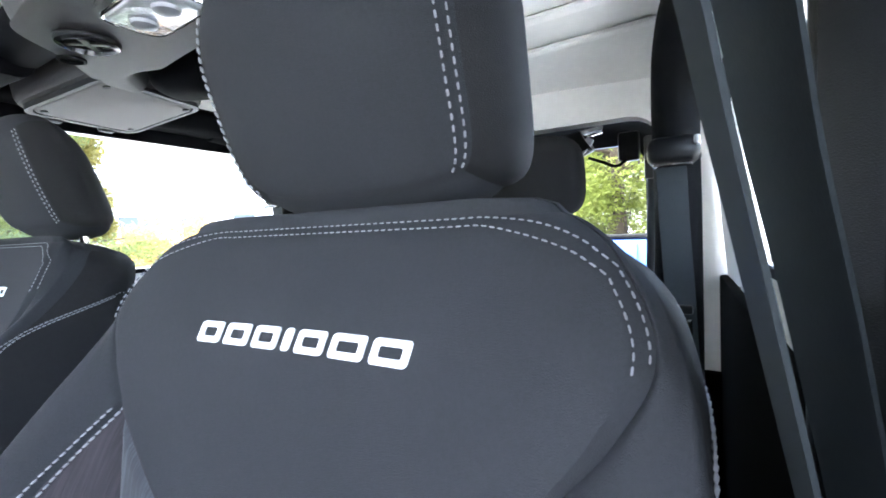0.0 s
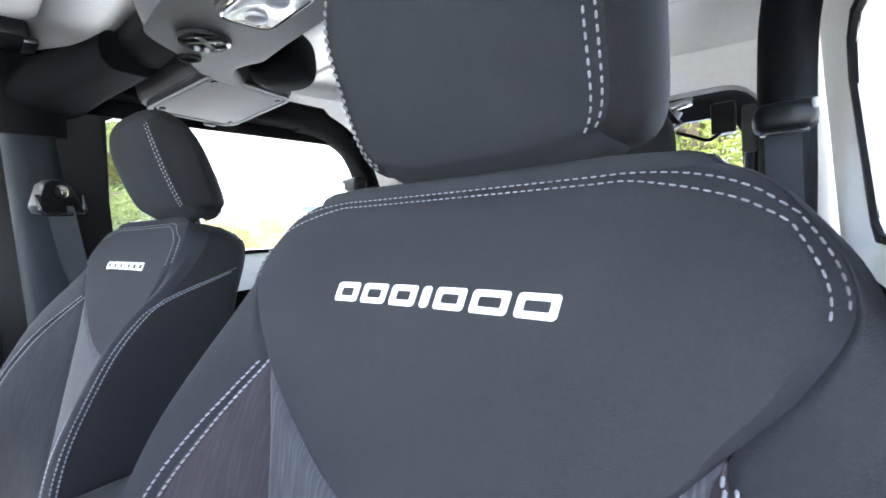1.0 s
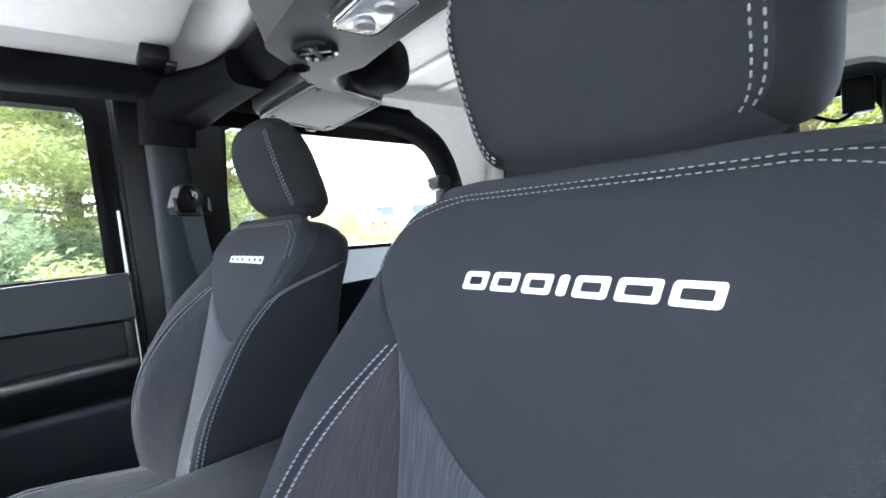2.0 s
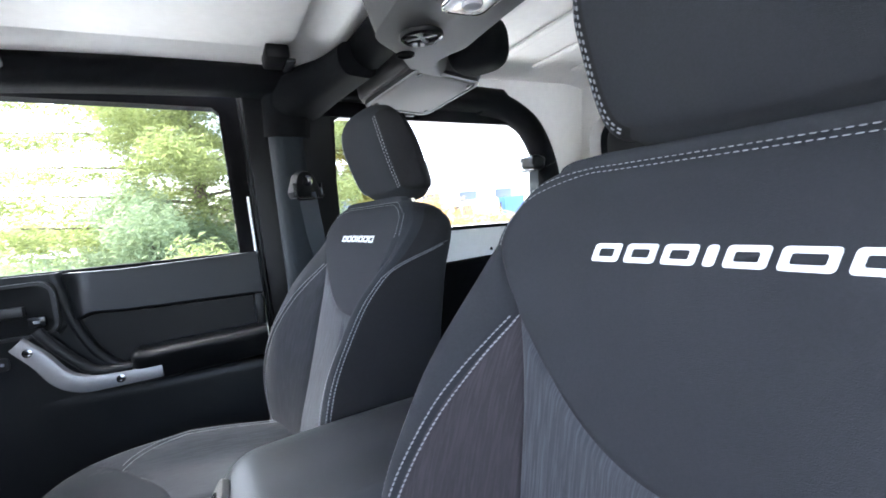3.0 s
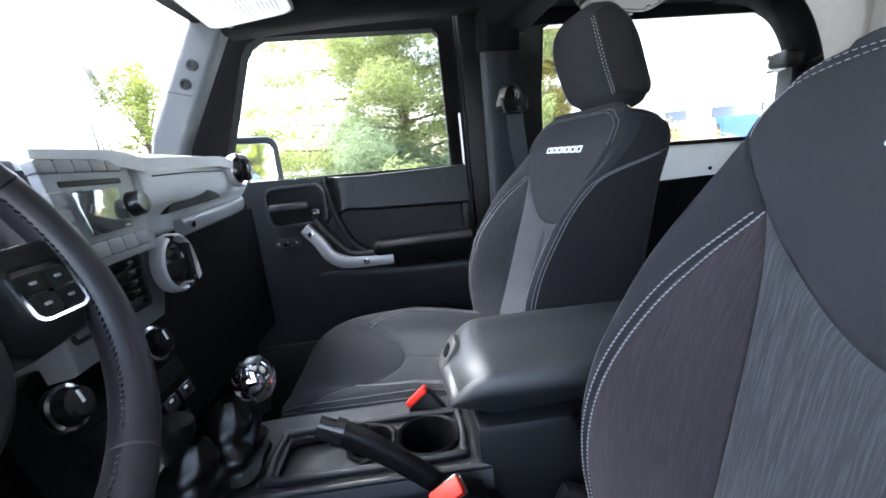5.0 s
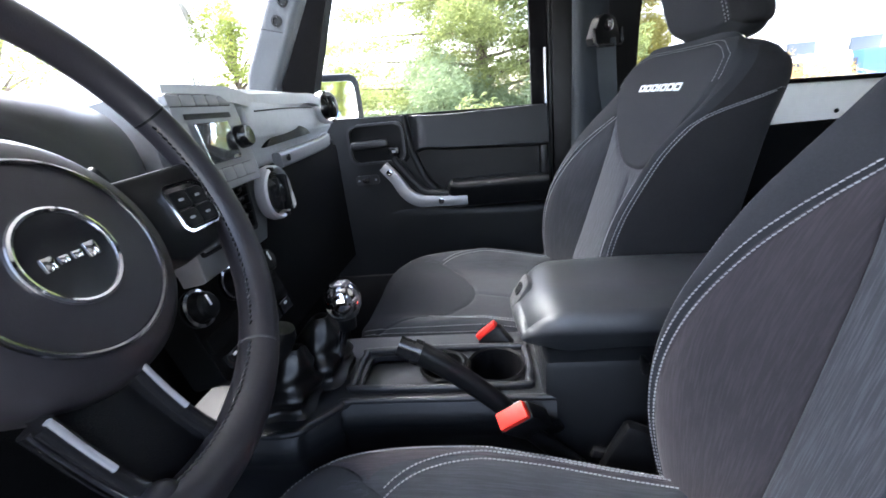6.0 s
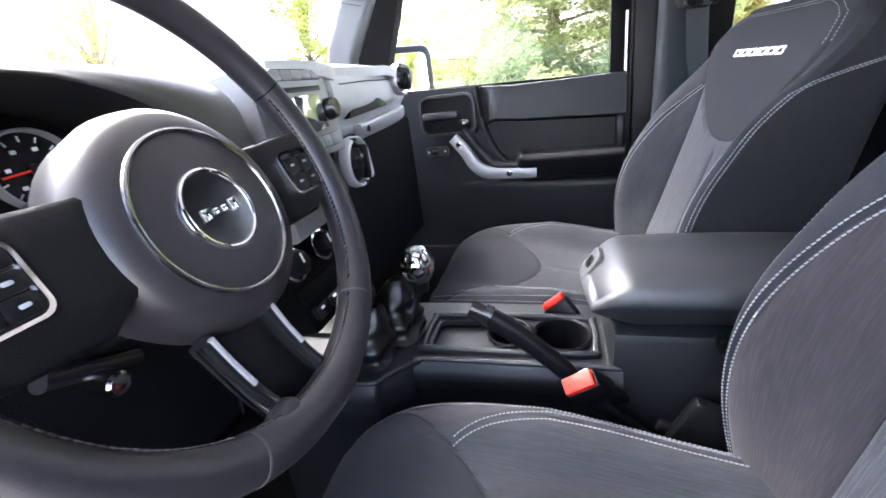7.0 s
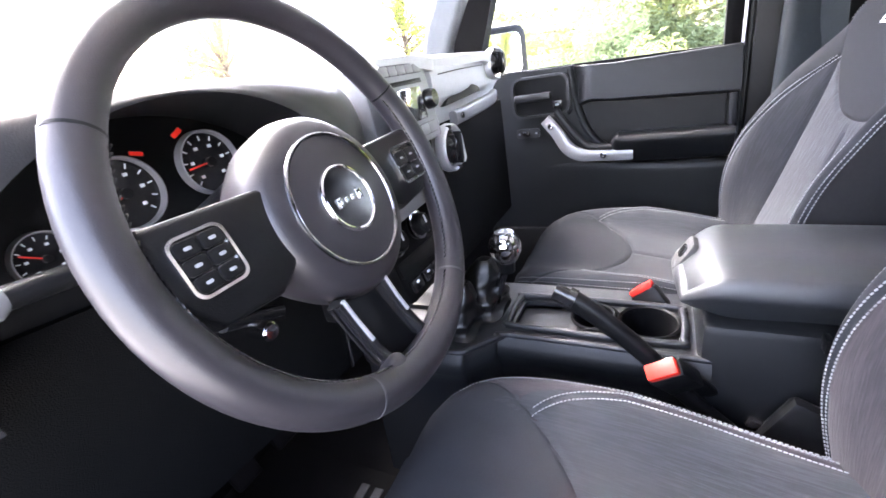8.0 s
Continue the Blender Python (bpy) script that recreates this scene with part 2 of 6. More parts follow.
def smooth_path(points, steps=8, closed=False):
    """Points along a Catmull-Rom curve."""
    p = [Vector(q) for q in points]
    n = len(p)
    out = []
    for i in range(n if closed else n - 1):
        a, b, c, d = (p[(i - 1) % n], p[i], p[(i + 1) % n], p[(i + 2) % n]) if closed else (p[max(i - 1, 0)], p[i], p[i + 1], p[min(i + 2, n - 1)])
        for k in range(steps):
            t = k / steps
            out.append(0.5 * (2 * b + (c - a) * t + (2 * a - 5 * b + 4 * c - d) * t * t + (3 * b - a - 3 * c + d) * t ** 3))
    if not closed:
        out.append(p[-1])
    return out


def sweep(path, section, closed=False, up=(0, 0, 1), caps=True, scales=None):
    """Runs an outline (list of x, y) along a path; x lies across, y along up."""
    bm = bmesh.new()
    n, k = len(path), len(section)
    rings = []
    ref = Vector(up)
    for i, p in enumerate(path):
        a = path[(i - 1) % n] if closed or i else path[0]
        b = path[(i + 1) % n] if closed or i < n - 1 else path[-1]
        t = (b - a).normalized()
        side = t.cross(ref)
        side = side.normalized() if side.length > 1e-6 else Vector((1, 0, 0))
        top = side.cross(t).normalized()
        s = scales[i] if scales else 1
        rings.append([bm.verts.new(p + side * x * s + top * y * s) for x, y in section])
    for i in range(n if closed else n - 1):
        a, b = rings[i], rings[(i + 1) % n]
        for j in range(k):
            bm.faces.new((a[j], a[(j + 1) % k], b[(j + 1) % k], b[j]))
    if caps and not closed:
        bm.faces.new(rings[0][::-1])
        bm.faces.new(rings[-1])
    return bm


def circle(r, n=14, squash=1.0):
    return [(r * math.cos(2 * math.pi * i / n), r * squash * math.sin(2 * math.pi * i / n)) for i in range(n)]


def lathe(profile, n=32, m=None):
    """Turns a profile of (radius, height) about z."""
    bm = bmesh.new()
    rings = []
    for r, z in profile:
        if r < 1e-6:
            rings.append([bm.verts.new((0, 0, z))])
        else:
            rings.append([bm.verts.new((r * math.cos(2 * math.pi * i / n), r * math.sin(2 * math.pi * i / n), z)) for i in range(n)])
    for a, b in zip(rings, rings[1:]):
        for i in range(n):
            j = (i + 1) % n
            if len(a) == 1 and len(b) > 1:
                bm.faces.new((a[0], b[j], b[i]))
            elif len(b) == 1 and len(a) > 1:
                bm.faces.new((a[i], a[j], b[0]))
            elif len(a) > 1:
                bm.faces.new((a[i], a[j], b[j], b[i]))
    if m is not None:
        bm.transform(m)
    return bm


def sheet(f, nu, nv, thick=0.0):
    """A grid of f(u, v), u and v from 0 to 1."""
    bm = bmesh.new()
    g = [[bm.verts.new(f(i / nu, j / nv)) for j in range(nv + 1)] for i in range(nu + 1)]
    for i in range(nu):
        for j in range(nv):
            bm.faces.new((g[i][j], g[i + 1][j], g[i + 1][j + 1], g[i][j + 1]))
    if thick:
        bmesh.ops.recalc_face_normals(bm, faces=bm.faces)
        bmesh.ops.solidify(bm, geom=bm.faces[:], thickness=thick)
    return bm


def wall(outline, holes, thick, m):
    """An upright slab of that outline in x and y with openings through it, thick along z."""
    bm = bmesh.new()
    edges = []
    for loop in [outline] + holes:
        vs = [bm.verts.new((x, y, 0)) for x, y in loop]
        edges += [bm.edges.new((vs[i], vs[(i + 1) % len(vs)])) for i in range(len(vs))]
    bmesh.ops.triangle_fill(bm, edges=edges, use_beauty=True)
    got = bmesh.ops.extrude_face_region(bm, geom=bm.faces[:])
    bmesh.ops.translate(bm, vec=(0, 0, thick), verts=[g for g in got["geom"] if isinstance(g, bmesh.types.BMVert)])
    bm.transform(m)
    return bm


def table(rows):
    """A smooth function through (x, value) pairs."""
    rows = sorted(rows)
    xs = [r[0] for r in rows]
    ys = [r[1] for r in rows]
    ms = []
    for i in range(len(xs)):
        a, b = max(i - 1, 0), min(i + 1, len(xs) - 1)
        ms.append((ys[b] - ys[a]) / (xs[b] - xs[a]))

    def f(x):
        if x <= xs[0]:
            return ys[0] + ms[0] * (x - xs[0])
        if x >= xs[-1]:
            return ys[-1] + ms[-1] * (x - xs[-1])
        i = max(k for k in range(len(xs) - 1) if xs[k] <= x)
        h = xs[i + 1] - xs[i]
        t = (x - xs[i]) / h
        return (ys[i] * (1 + 2 * t) * (1 - t) ** 2 + h * ms[i] * t * (1 - t) ** 2
                + ys[i + 1] * t * t * (3 - 2 * t) + h * ms[i + 1] * t * t * (t - 1))
    return f


def stitch_row(path, pitch=0.0075, length=0.0055, width=0.00092, slant=0.0):
    """Single thread stitches, half sunk in the cloth, along a path of points."""
    bm = bmesh.new()
    dist = [0.0]
    for a, b in zip(path, path[1:]):
        dist.append(dist[-1] + (b - a).length)
    k = 0
    for c in range(int(dist[-1] / pitch)):
        s = (c + 0.5) * pitch
        while k < len(dist) - 2 and dist[k + 1] < s:
            k += 1
        a, b = path[k], path[k + 1]
        p = a + (b - a) * ((s - dist[k]) / max(dist[k + 1] - dist[k], 1e-9))
        t = (b - a).normalized()
        side = t.cross(Vector((0.3, 0.9, 0.31))).normalized()
        t = (t + side * slant).normalized()
        side = t.cross(Vector((0.3, 0.9, 0.31))).normalized()
        top = side.cross(t)
        w = width * (0.9 + 0.2 * random.random())
        ends = [bm.verts.new(p - t * length / 2), bm.verts.new(p + t * length / 2)]
        rings = []
        for q in (-0.32, 0.32):
            rings.append([bm.verts.new(p + t * length * q + (side * math.cos(g) + top * math.sin(g)) * w) for g in (0, 1.57, 3.14, 4.71)])
        for i in range(4):
            j = (i + 1) % 4
            bm.faces.new((rings[0][i], rings[0][j], rings[1][j], rings[1][i]))
            bm.faces.new((ends[0], rings[0][j], rings[0][i]))
            bm.faces.new((ends[1], rings[1][i], rings[1][j]))
    return bm


# ---- front seats ----
# Curves of the backrest over the height: middle of the front, seam beside it, outer width, ridge of the bolster.
Y_MID = table([(1.43, -.075), (1.415, -.043), (1.39, -.022), (1.36, -.004), (1.33, .007), (1.30, .018), (1.26, .032), (1.22, .046), (1.16, .068), (1.10, .09), (1.04, .112), (.98, .135), (.90, .162)])
X_SEAM = table([(1.43, .108), (1.415, .156), (1.39, .181), (1.36, .191), (1.33, .176), (1.30, .152), (1.26, .142), (1.22, .138), (1.16, .136), (1.10, .135), (.98, .135), (.90, .135)])
X_OUT = table([(1.43, .118), (1.415, .168), (1.39, .193), (1.36, .204), (1.33, .208), (1.30, .209), (1.26, .212), (1.22, .217), (1.16, .224), (1.10, .230), (1.04, .234), (.98, .234), (.90, .230)])
Y_RIDGE = table([(1.43, -.08), (1.415, -.05), (1.39, -.03), (1.36, -.006), (1.33, .022), (1.30, .055), (1.26, .095), (1.22, .125), (1.16, .163), (1.10, .187), (1.04, .198), (.98, .200), (.90, .195)])
R_INNER = table([(1.303, 0.0), (1.285, .10), (1.26, .19), (1.22, .27), (1.16, .33), (1.10, .36), (1.0, .38), (.90, .38)])
TOP_SEAM, BASE = 1.418, 0.905
R_EDGE = 0.50


def y_rear(z):
    return -0.118 + (1.361 - z) * 0.345


def z_under_panel(s):
    """The height of the curved lower edge of the smooth upper panel."""
    return 1.204 + 0.099 * abs(s) ** 2.6


def back_front(s, z):
    """A point of the backrest's middle, s from -1 to 1 between its side seams."""
    a = abs(s)
    y = Y_MID(z) + 0.010 * a * a
    y -= 0.008 * math.exp(-((1 - a) / 0.030) ** 2)
    if z < z_under_panel(s):
        y -= 0.0045 * math.exp(-(s / 0.035) ** 2) * min(1.0, (z_under_panel(s) - z) / 0.03)
    if z < 1.32:
        y -= 0.0035 * math.exp(-((z - z_under_panel(s)) / 0.004) ** 2)
    return Vector((s * X_SEAM(z), y, z))


def fall(r, z):
    """How far the shoulder drops towards the rear."""
    return 0.034 * max(0.0, (z - 1.28) / 0.138) ** 1.3 * max(0.0, (r - 0.12) / 0.88)


def back_side(sign, r, z):
    """A point of the bolster: r = 0 at the seam beside the middle, 1 at the rear edge."""
    x0, w, ym, yb, yr = X_SEAM(z), X_OUT(z), Y_MID(z) + 0.005, Y_RIDGE(z), y_rear(z)
    d = w - x0
    ctrl = [(x0, ym), (x0 + 0.30 * d, ym + 0.42 * (yb - ym)), (x0 + 0.62 * d, ym + 0.86 * (yb - ym)), (x0 + 0.88 * d, yb - 0.002), (w, yb - 0.030), (w + 0.002, 0.45 * yb + 0.55 * yr), (w - 0.008, yr + 0.022), (w - 0.035, yr)]
    q = r * 7
    i = min(int(q), 6)
    t = q - i
    p = [Vector(ctrl[min(max(k, 0), 7)]) for k in (i - 1, i, i + 1, i + 2)]
    v = 0.5 * (2 * p[1] + (p[2] - p[0]) * t + (2 * p[0] - 5 * p[1] + 4 * p[2] - p[3]) * t * t + (3 * p[1] - p[0] - 3 * p[2] + p[3]) * t ** 3)
    dip = 0.0032 * math.exp(-((r - R_EDGE) / 0.012) ** 2) + 0.004 * math.exp(-(r / 0.04) ** 2)
    if z < 1.303:
        dip += 0.0032 * math.exp(-((r - R_INNER(z)) / 0.018) ** 2)
    return Vector((sign * v.x, v.y - dip, z - fall(r, z)))


def blocks(parent):
    """The embroidered mark across the upper panel: a row of plain slanted loops and one bar."""
    widths = (.0210, .0215, .0210, .0065, .0215, .0240, .0240)
    x = 0.0825
    gap = (0.167 - sum(widths)) / 6
    h = 0.0125
    for k, w in enumerate(widths):
        outer = rounded(w, h, .0022, 3)
        inner = rounded(w - .0088, h - .0068, .0012, 3)
        box = plate(outer, .0032, .0004) if k == 3 else frame_ring(outer, inner, .0032)
        for v in box.verts:
            px = x - w / 2 - v.co.x - v.co.y * .22
            z = 1.3530 + v.co.y
            v.co = Vector((px, Y_MID(z) + 0.010 * (px / X_SEAM(z)) ** 2 - .002 + v.co.z, z))
        part("embroidered_bar" if k == 3 else "embroidered_loop", box, EMBROIDERY, parent, "white embroidered shape", True)
        x -= w + gap


C_MID = table([(.10, .892), (.20, .908), (.30, .928), (.40, .945), (.48, .956), (.54, .960), (.58, .955), (.61, .938), (.632, .910), (.638, .88)])
C_W = table([(.10, .205), (.20, .211), (.30, .216), (.40, .218), (.48, .215), (.54, .205), (.58, .188), (.61, .163), (.632, .125), (.638, .10)])


def cushion_top(a, y):
    """A point of the cushion: a from -1 to 1 across, y from back to front."""
    k = abs(a)
    z = C_MID(y)
    bol = 0.040 * max(0.0, min(1.0, (0.58 - y) / 0.22)) + 0.006
    z += bol * (1 / (1 + math.exp(-(k - 0.70) / 0.060)))
    z -= 0.012 * max(0, (k - 0.86) / 0.14) ** 2 * (1 + bol * 20)
    z -= 0.0035 * math.exp(-((k - seam_k(y)) / 0.012) ** 2) if y < 0.475 else 0
    z -= 0.0030 * math.exp(-(a / 0.02) ** 2) * (1 if y < panel_y(0) else 0)
    z -= 0.0035 * math.exp(-((y - panel_y(a)) / 0.004) ** 2)
    return Vector((a * C_W(y), y, z))


def seam_k(y):
    return 0.66 + 0.21 * (1 - math.exp(-max(0.0, 0.475 - y) / 0.045))


def panel_y(a):
    """The rear edge of the smooth front panel of the cushion."""
    return 0.385 + 0.19 * min(abs(a), 1) ** 2


def front_seat(at, label, upright=0.0):
    # only the driver's bolsters have the magenta sheen painted in; the passenger's stay neutral
    side_cloth = BOLSTER_SHEEN if at[0] < 0 else CUSHION
    seat = thing("front_seat", label, "car seat", at, "front seats")
    # backrest
    part("upper_panel", sheet(lambda u, v: back_front(2 * u - 1, z_under_panel(2 * u - 1) + (TOP_SEAM - z_under_panel(2 * u - 1)) * v), 80, 60), CLOTH, seat, "smooth charcoal cloth panel", True)
    part("back_insert", sheet(lambda u, v: back_front(2 * u - 1, BASE + (z_under_panel(2 * u - 1) - BASE) * v), 60, 80), INSERT, seat, "streaked grey woven centre", True)
    for sign in (1, -1):
        part("bolster_inner", sheet(lambda u, v: back_side(sign, u * max(R_INNER(BASE + (1.303 - BASE) * v), 0.0), BASE + (1.303 - BASE) * v), 24, 70), side_cloth, seat, "streaked bolster face, plum sheen coloured in on the driver's seat", True)
        lo = BASE
        part("bolster_outer", sheet(lambda u, v: back_side(sign, (max(R_INNER(lo + (TOP_SEAM - lo) * v), 0.0) if lo + (TOP_SEAM - lo) * v < 1.303 else 0.0) * (1 - u) + R_EDGE * u, lo + (TOP_SEAM - lo) * v), 26, 100), CLOTH, seat, "", True)
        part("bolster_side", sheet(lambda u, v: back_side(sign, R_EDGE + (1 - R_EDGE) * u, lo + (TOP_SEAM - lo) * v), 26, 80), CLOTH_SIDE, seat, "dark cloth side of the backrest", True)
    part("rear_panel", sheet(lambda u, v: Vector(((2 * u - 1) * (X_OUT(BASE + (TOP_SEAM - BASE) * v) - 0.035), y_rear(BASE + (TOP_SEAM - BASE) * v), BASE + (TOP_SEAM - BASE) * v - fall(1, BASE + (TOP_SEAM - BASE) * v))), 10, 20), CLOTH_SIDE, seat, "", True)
    cap = bmesh.new()
    loop = [back_front(s / 20, TOP_SEAM) for s in range(-20, 21)] + [back_side(1, r / 16, TOP_SEAM) for r in range(1, 17)] + [back_side(-1, r / 16, TOP_SEAM) for r in range(16, 0, -1)]
    mid = sum(loop, Vector()) / len(loop)
    rings = []
    for k, dz in ((1.0, 0.0), (0.97, .005), (0.90, .009), (0.7, .0125), (0.35, .0145)):
        rings.append([cap.verts.new(mid + (p - mid) * k + Vector((0, 0, dz))) for p in loop])
    for a, b in zip(rings, rings[1:]):
        for i in range(len(loop)):
            j = (i + 1) % len(loop)
            cap.faces.new((a[i], a[j], b[j], b[i]))
    cap.faces.new(rings[-1])
    part("top_cap", cap, CLOTH, seat, "", True, 60)
    blocks(seat)
    # seams of the backrest
    row = bmesh.new()
    for top_in, inset in ((-0.0014, 0.0004), (0.0028, 0.0072)):
        for sgn in (-1, 1):
            flat = [(0.110 * k / 6, TOP_SEAM - 0.002 - top_in) for k in range(7)] + [(.133 - inset * .4, 1.4142 - top_in * .7 - inset * .4), (.150 - inset * .6, 1.4112 - inset * .85)]
            edge = [(.1625 - inset * .8, 1.4055 - inset * .6), (.1705 - inset * .9, 1.3995 - inset * .3)] + [(X_SEAM(z) - inset, z) for z in (1.391, 1.386, 1.380, 1.372, 1.364, 1.356)]
            path = []
            for p in smooth_path([(x, 0, z) for x, z in flat + edge], 5):
                q = back_front(sgn * min(p.x / X_SEAM(p.z), 0.99), p.z)
                path.append(q + Vector((0, 0.0014, 0.0002)))
            merge(row, stitch_row(path, 0.0052, 0.0038, 0.00048))
    part("top_stitching", row, THREAD, seat, "double row of pale stitches", True, kind="stuff")
    for sign in (1, -1):
        row = bmesh.new()
        for dr in (-0.020, 0.022):
            zs = [1.298 - (1.298 - BASE) * k / 60 for k in range(61)]
            path = [back_side(sign, max(R_INNER(z) + dr, 0.004), z) + Vector((0, 0.0016, 0)) for z in zs]
            merge(row, stitch_row(path, 0.0052, 0.0050, 0.00085, 0.25))
        part("bolster_stitching", row, THREAD, seat, "double row of pale stitches", True, kind="stuff")
        row = bmesh.new()
        for dr in (-0.016, 0.016):
            path = []
            for k in range(60):
                z = 1.352 - (1.352 - BASE) * k / 59
                r = R_EDGE + dr + 0.34 * max(0.0, (z - 1.30) / 0.052) ** 1.6
                path.append(back_side(sign, r, z) + Vector((sign * 0.0006, 0.0014, 0)))
            merge(row, stitch_row(path, 0.0052, 0.0046, 0.0008, 0.2))
        part("edge_stitching", row, THREAD_GREY, seat, "", True, kind="stuff")
    # headrest
    def rest(px_, py, pz):
        """A point of the headrest from a cube of side 2: rounded all over, leaning at the top, deep at the lower rear."""
        q = (abs(px_) ** 3.2 + abs(py) ** 3.2 + abs(pz) ** (3.2 if pz > 0 else 6.0)) ** (1 / 3.2)
        k = max(abs(px_), abs(py), abs(pz)) / q if q > 0 else 1
        x, y, z = px_ * k, py * k, pz * k
        w = 0.131 - 0.003 * (1 - z) - 0.008 * max(0, z - 0.3)
        front = -0.029 + 0.027 * z - 0.008 * z * z
        rear = -0.126 + 0.022 * z - 0.012 * (1 - z) / 2
        w *= 1 - 0.22 * max(0, -y)
        return Vector((x * w + 0.004, -0.004 + (front + rear) / 2 + (front - rear) / 2 * y, 1.516 + z * 0.097 - 0.018 * max(0, -y) * max(0, z)))
    hr = bmesh.new()
    bmesh.ops.create_cube(hr, size=1)
    bmesh.ops.subdivide_edges(hr, edges=hr.edges[:], cuts=21, use_grid_fill=True)
    hs = hr.copy()
    for b, keep_side in ((hr, False), (hs, True)):
        mid = [(f, f.calc_center_median() * 2) for f in b.faces]
        gone = [f for f, c in mid if (abs(c.x) < 0.99 and c.y > -0.99) == keep_side]
        bmesh.ops.delete(b, geom=gone, context="FACES")
        for v in b.verts:
            v.co = rest(*(v.co * 2))
    hro = part("headrest", hr, CLOTH, seat, "padded charcoal cloth headrest", True, 80)
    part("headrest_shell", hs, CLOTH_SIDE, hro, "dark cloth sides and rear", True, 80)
    for sign in (1, -1):
        row = bmesh.new()
        for px_, py in ((0.83, 1.0), (0.925, 0.998)) if sign < 0 else ((1.0, 0.90), (1.0, 0.79)):
            path = [rest(sign * px_, py, -0.93 + 1.86 * k / 49) + Vector((sign * 0.0006, 0.0009, 0)) for k in range(50)]
            merge(row, stitch_row(path, 0.0066, 0.0044, 0.0009))
        part("headrest_stitching", row, THREAD, hro, "double row of pale stitches", True, kind="stuff")
    for x in (-.06, .06):
        part("headrest_post", sweep([Vector((x, -.105, 1.39)), Vector((x, -.105, 1.46))], circle(.006)), CHROME, seat, "", True)
        part("post_collar", lathe([(0, .012), (.012, .011), (.014, .006), (.015, 0), (.0, 0)], 18, T(x, -.105, 1.4285)), BLACK, seat, "", True)
    # cushion
    def cz(u, lo_y, hi_y, a):
        return cushion_top(a, lo_y + (hi_y - lo_y) * u)
    part("cushion_insert", sheet(lambda u, v: cz(v, 0.11, panel_y((2 * u - 1) * seam_k(.30)), (2 * u - 1) * (seam_k(0.11 + (panel_y((2 * u - 1) * .62) - .11) * v))), 50, 50), CUSHION, seat, "streaked grey woven centre", True)
    part("cushion_front", sheet(lambda u, v: cz(v, panel_y(2 * u - 1), 0.638, 2 * u - 1), 70, 40), CLOTH, seat, "smooth charcoal cloth panel", True)
    for sign in (1, -1):
        def bolster(u, v):
            k = seam_k(.11 + .34 * v)
            a = k + (1 - k) * u
            return cushion_top(sign * a, .11 + (panel_y(a) - .11) * v)
        part("cushion_bolster", sheet(bolster, 30, 60), side_cloth, seat, "", True)
        row = bmesh.new()
        for dk in (-.012, .030):
            path = [cushion_top(sign * (seam_k(.472 - .35 * k / 50) + dk), .472 - .35 * k / 50) + Vector((0, 0, .0014)) for k in range(51)]
            merge(row, stitch_row(path, 0.0052, 0.0046, 0.0009, 0.2))
        for edge_ in (0.985, 0.945):
            path = [cushion_top(sign * edge_, .12 + .49 * k / 50) + Vector((0, 0, .001)) for k in range(51)]
            merge(row, stitch_row(path, 0.0055, 0.0042, 0.0008, 0.2))
        part("cushion_stitching", row, THREAD_GREY, seat, "pale stitches along the bolster", True, kind="stuff")
    rim = [cushion_top(-1, .11 + .525 * k / 40) for k in range(41)] + [cushion_top(-1 + 2 * k / 20, .638) for k in range(21)] + [cushion_top(1, .635 - .525 * k / 40) for k in range(41)]
    def nose(u, v):
        p = rim[round(u * (len(rim) - 1))]
        s_ = max(0.0, min(1.0, (p.y - .50) / .138)) ** 2
        out = Vector((p.x, p.y - 0.30, 0)).normalized()
        a = v * math.pi / 2
        return p + out * .030 * s_ * math.sin(a) - Vector((0, 0, (.004 + .038 * s_) * (1 - math.cos(a))))
    part("cushion_nose", sheet(nose, len(rim) - 1, 10), CLOTH, seat, "rounded front edge of the cushion", True)
    def skirt(u, v):
        p = nose(u, 1)
        out = Vector((p.x, p.y - 0.30, 0)).normalized()
        z = p.z + (0.775 - p.z) * v
        return Vector((p.x, p.y, z)) + out * 0.010 * math.sin(math.pi * min(1, v * 1.1)) - out * 0.02 * max(0, v - .6)
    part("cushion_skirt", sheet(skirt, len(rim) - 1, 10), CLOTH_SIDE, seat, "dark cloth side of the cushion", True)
    part("seat_base", rbox((.42, .44, .16), .02, T(0, .34, .70)), BLACK, seat, "", True)
    part("recliner_cover", rbox((.022, .15, .085), .01, T(.252, .13, .90, 25)), BLACK, seat, "", True)
    part("tilt_lever", rbox((.012, .055, .016), .004, T(.258, .195, .905, 20)), BLACK_GLOSS, seat, "", True)
    for x in (-.17, .17):
        part("seat_rail", rbox((.03, .46, .05), .004, T(x, .32, .615)), BLACK, seat, "", True)
    for o in seat.children_recursive:
        kind_ = o.name.split(".")[0]
        if kind_.startswith(("cushion", "seat", "recliner", "tilt")):
            continue
        if kind_ in ("upper_panel", "back_insert", "bolster_inner", "bolster_outer", "bolster_side", "rear_panel", "bolster_stitching", "edge_stitching"):
            for v in o.data.vertices:
                d = max(0.0, 1.33 - v.co.z)
                v.co.y -= upright * d * d / (d + 0.06)
        o.data.transform(pose(0, 0, 0, 0, 0, 4.4))
    return seat


driver_seat = front_seat((-0.352, 0, 0), "charcoal cloth driver's seat with pale double stitching", 0.17)
passenger_seat = front_seat((0.352, 0, 0), "charcoal cloth passenger seat with pale double stitching", 0.05)


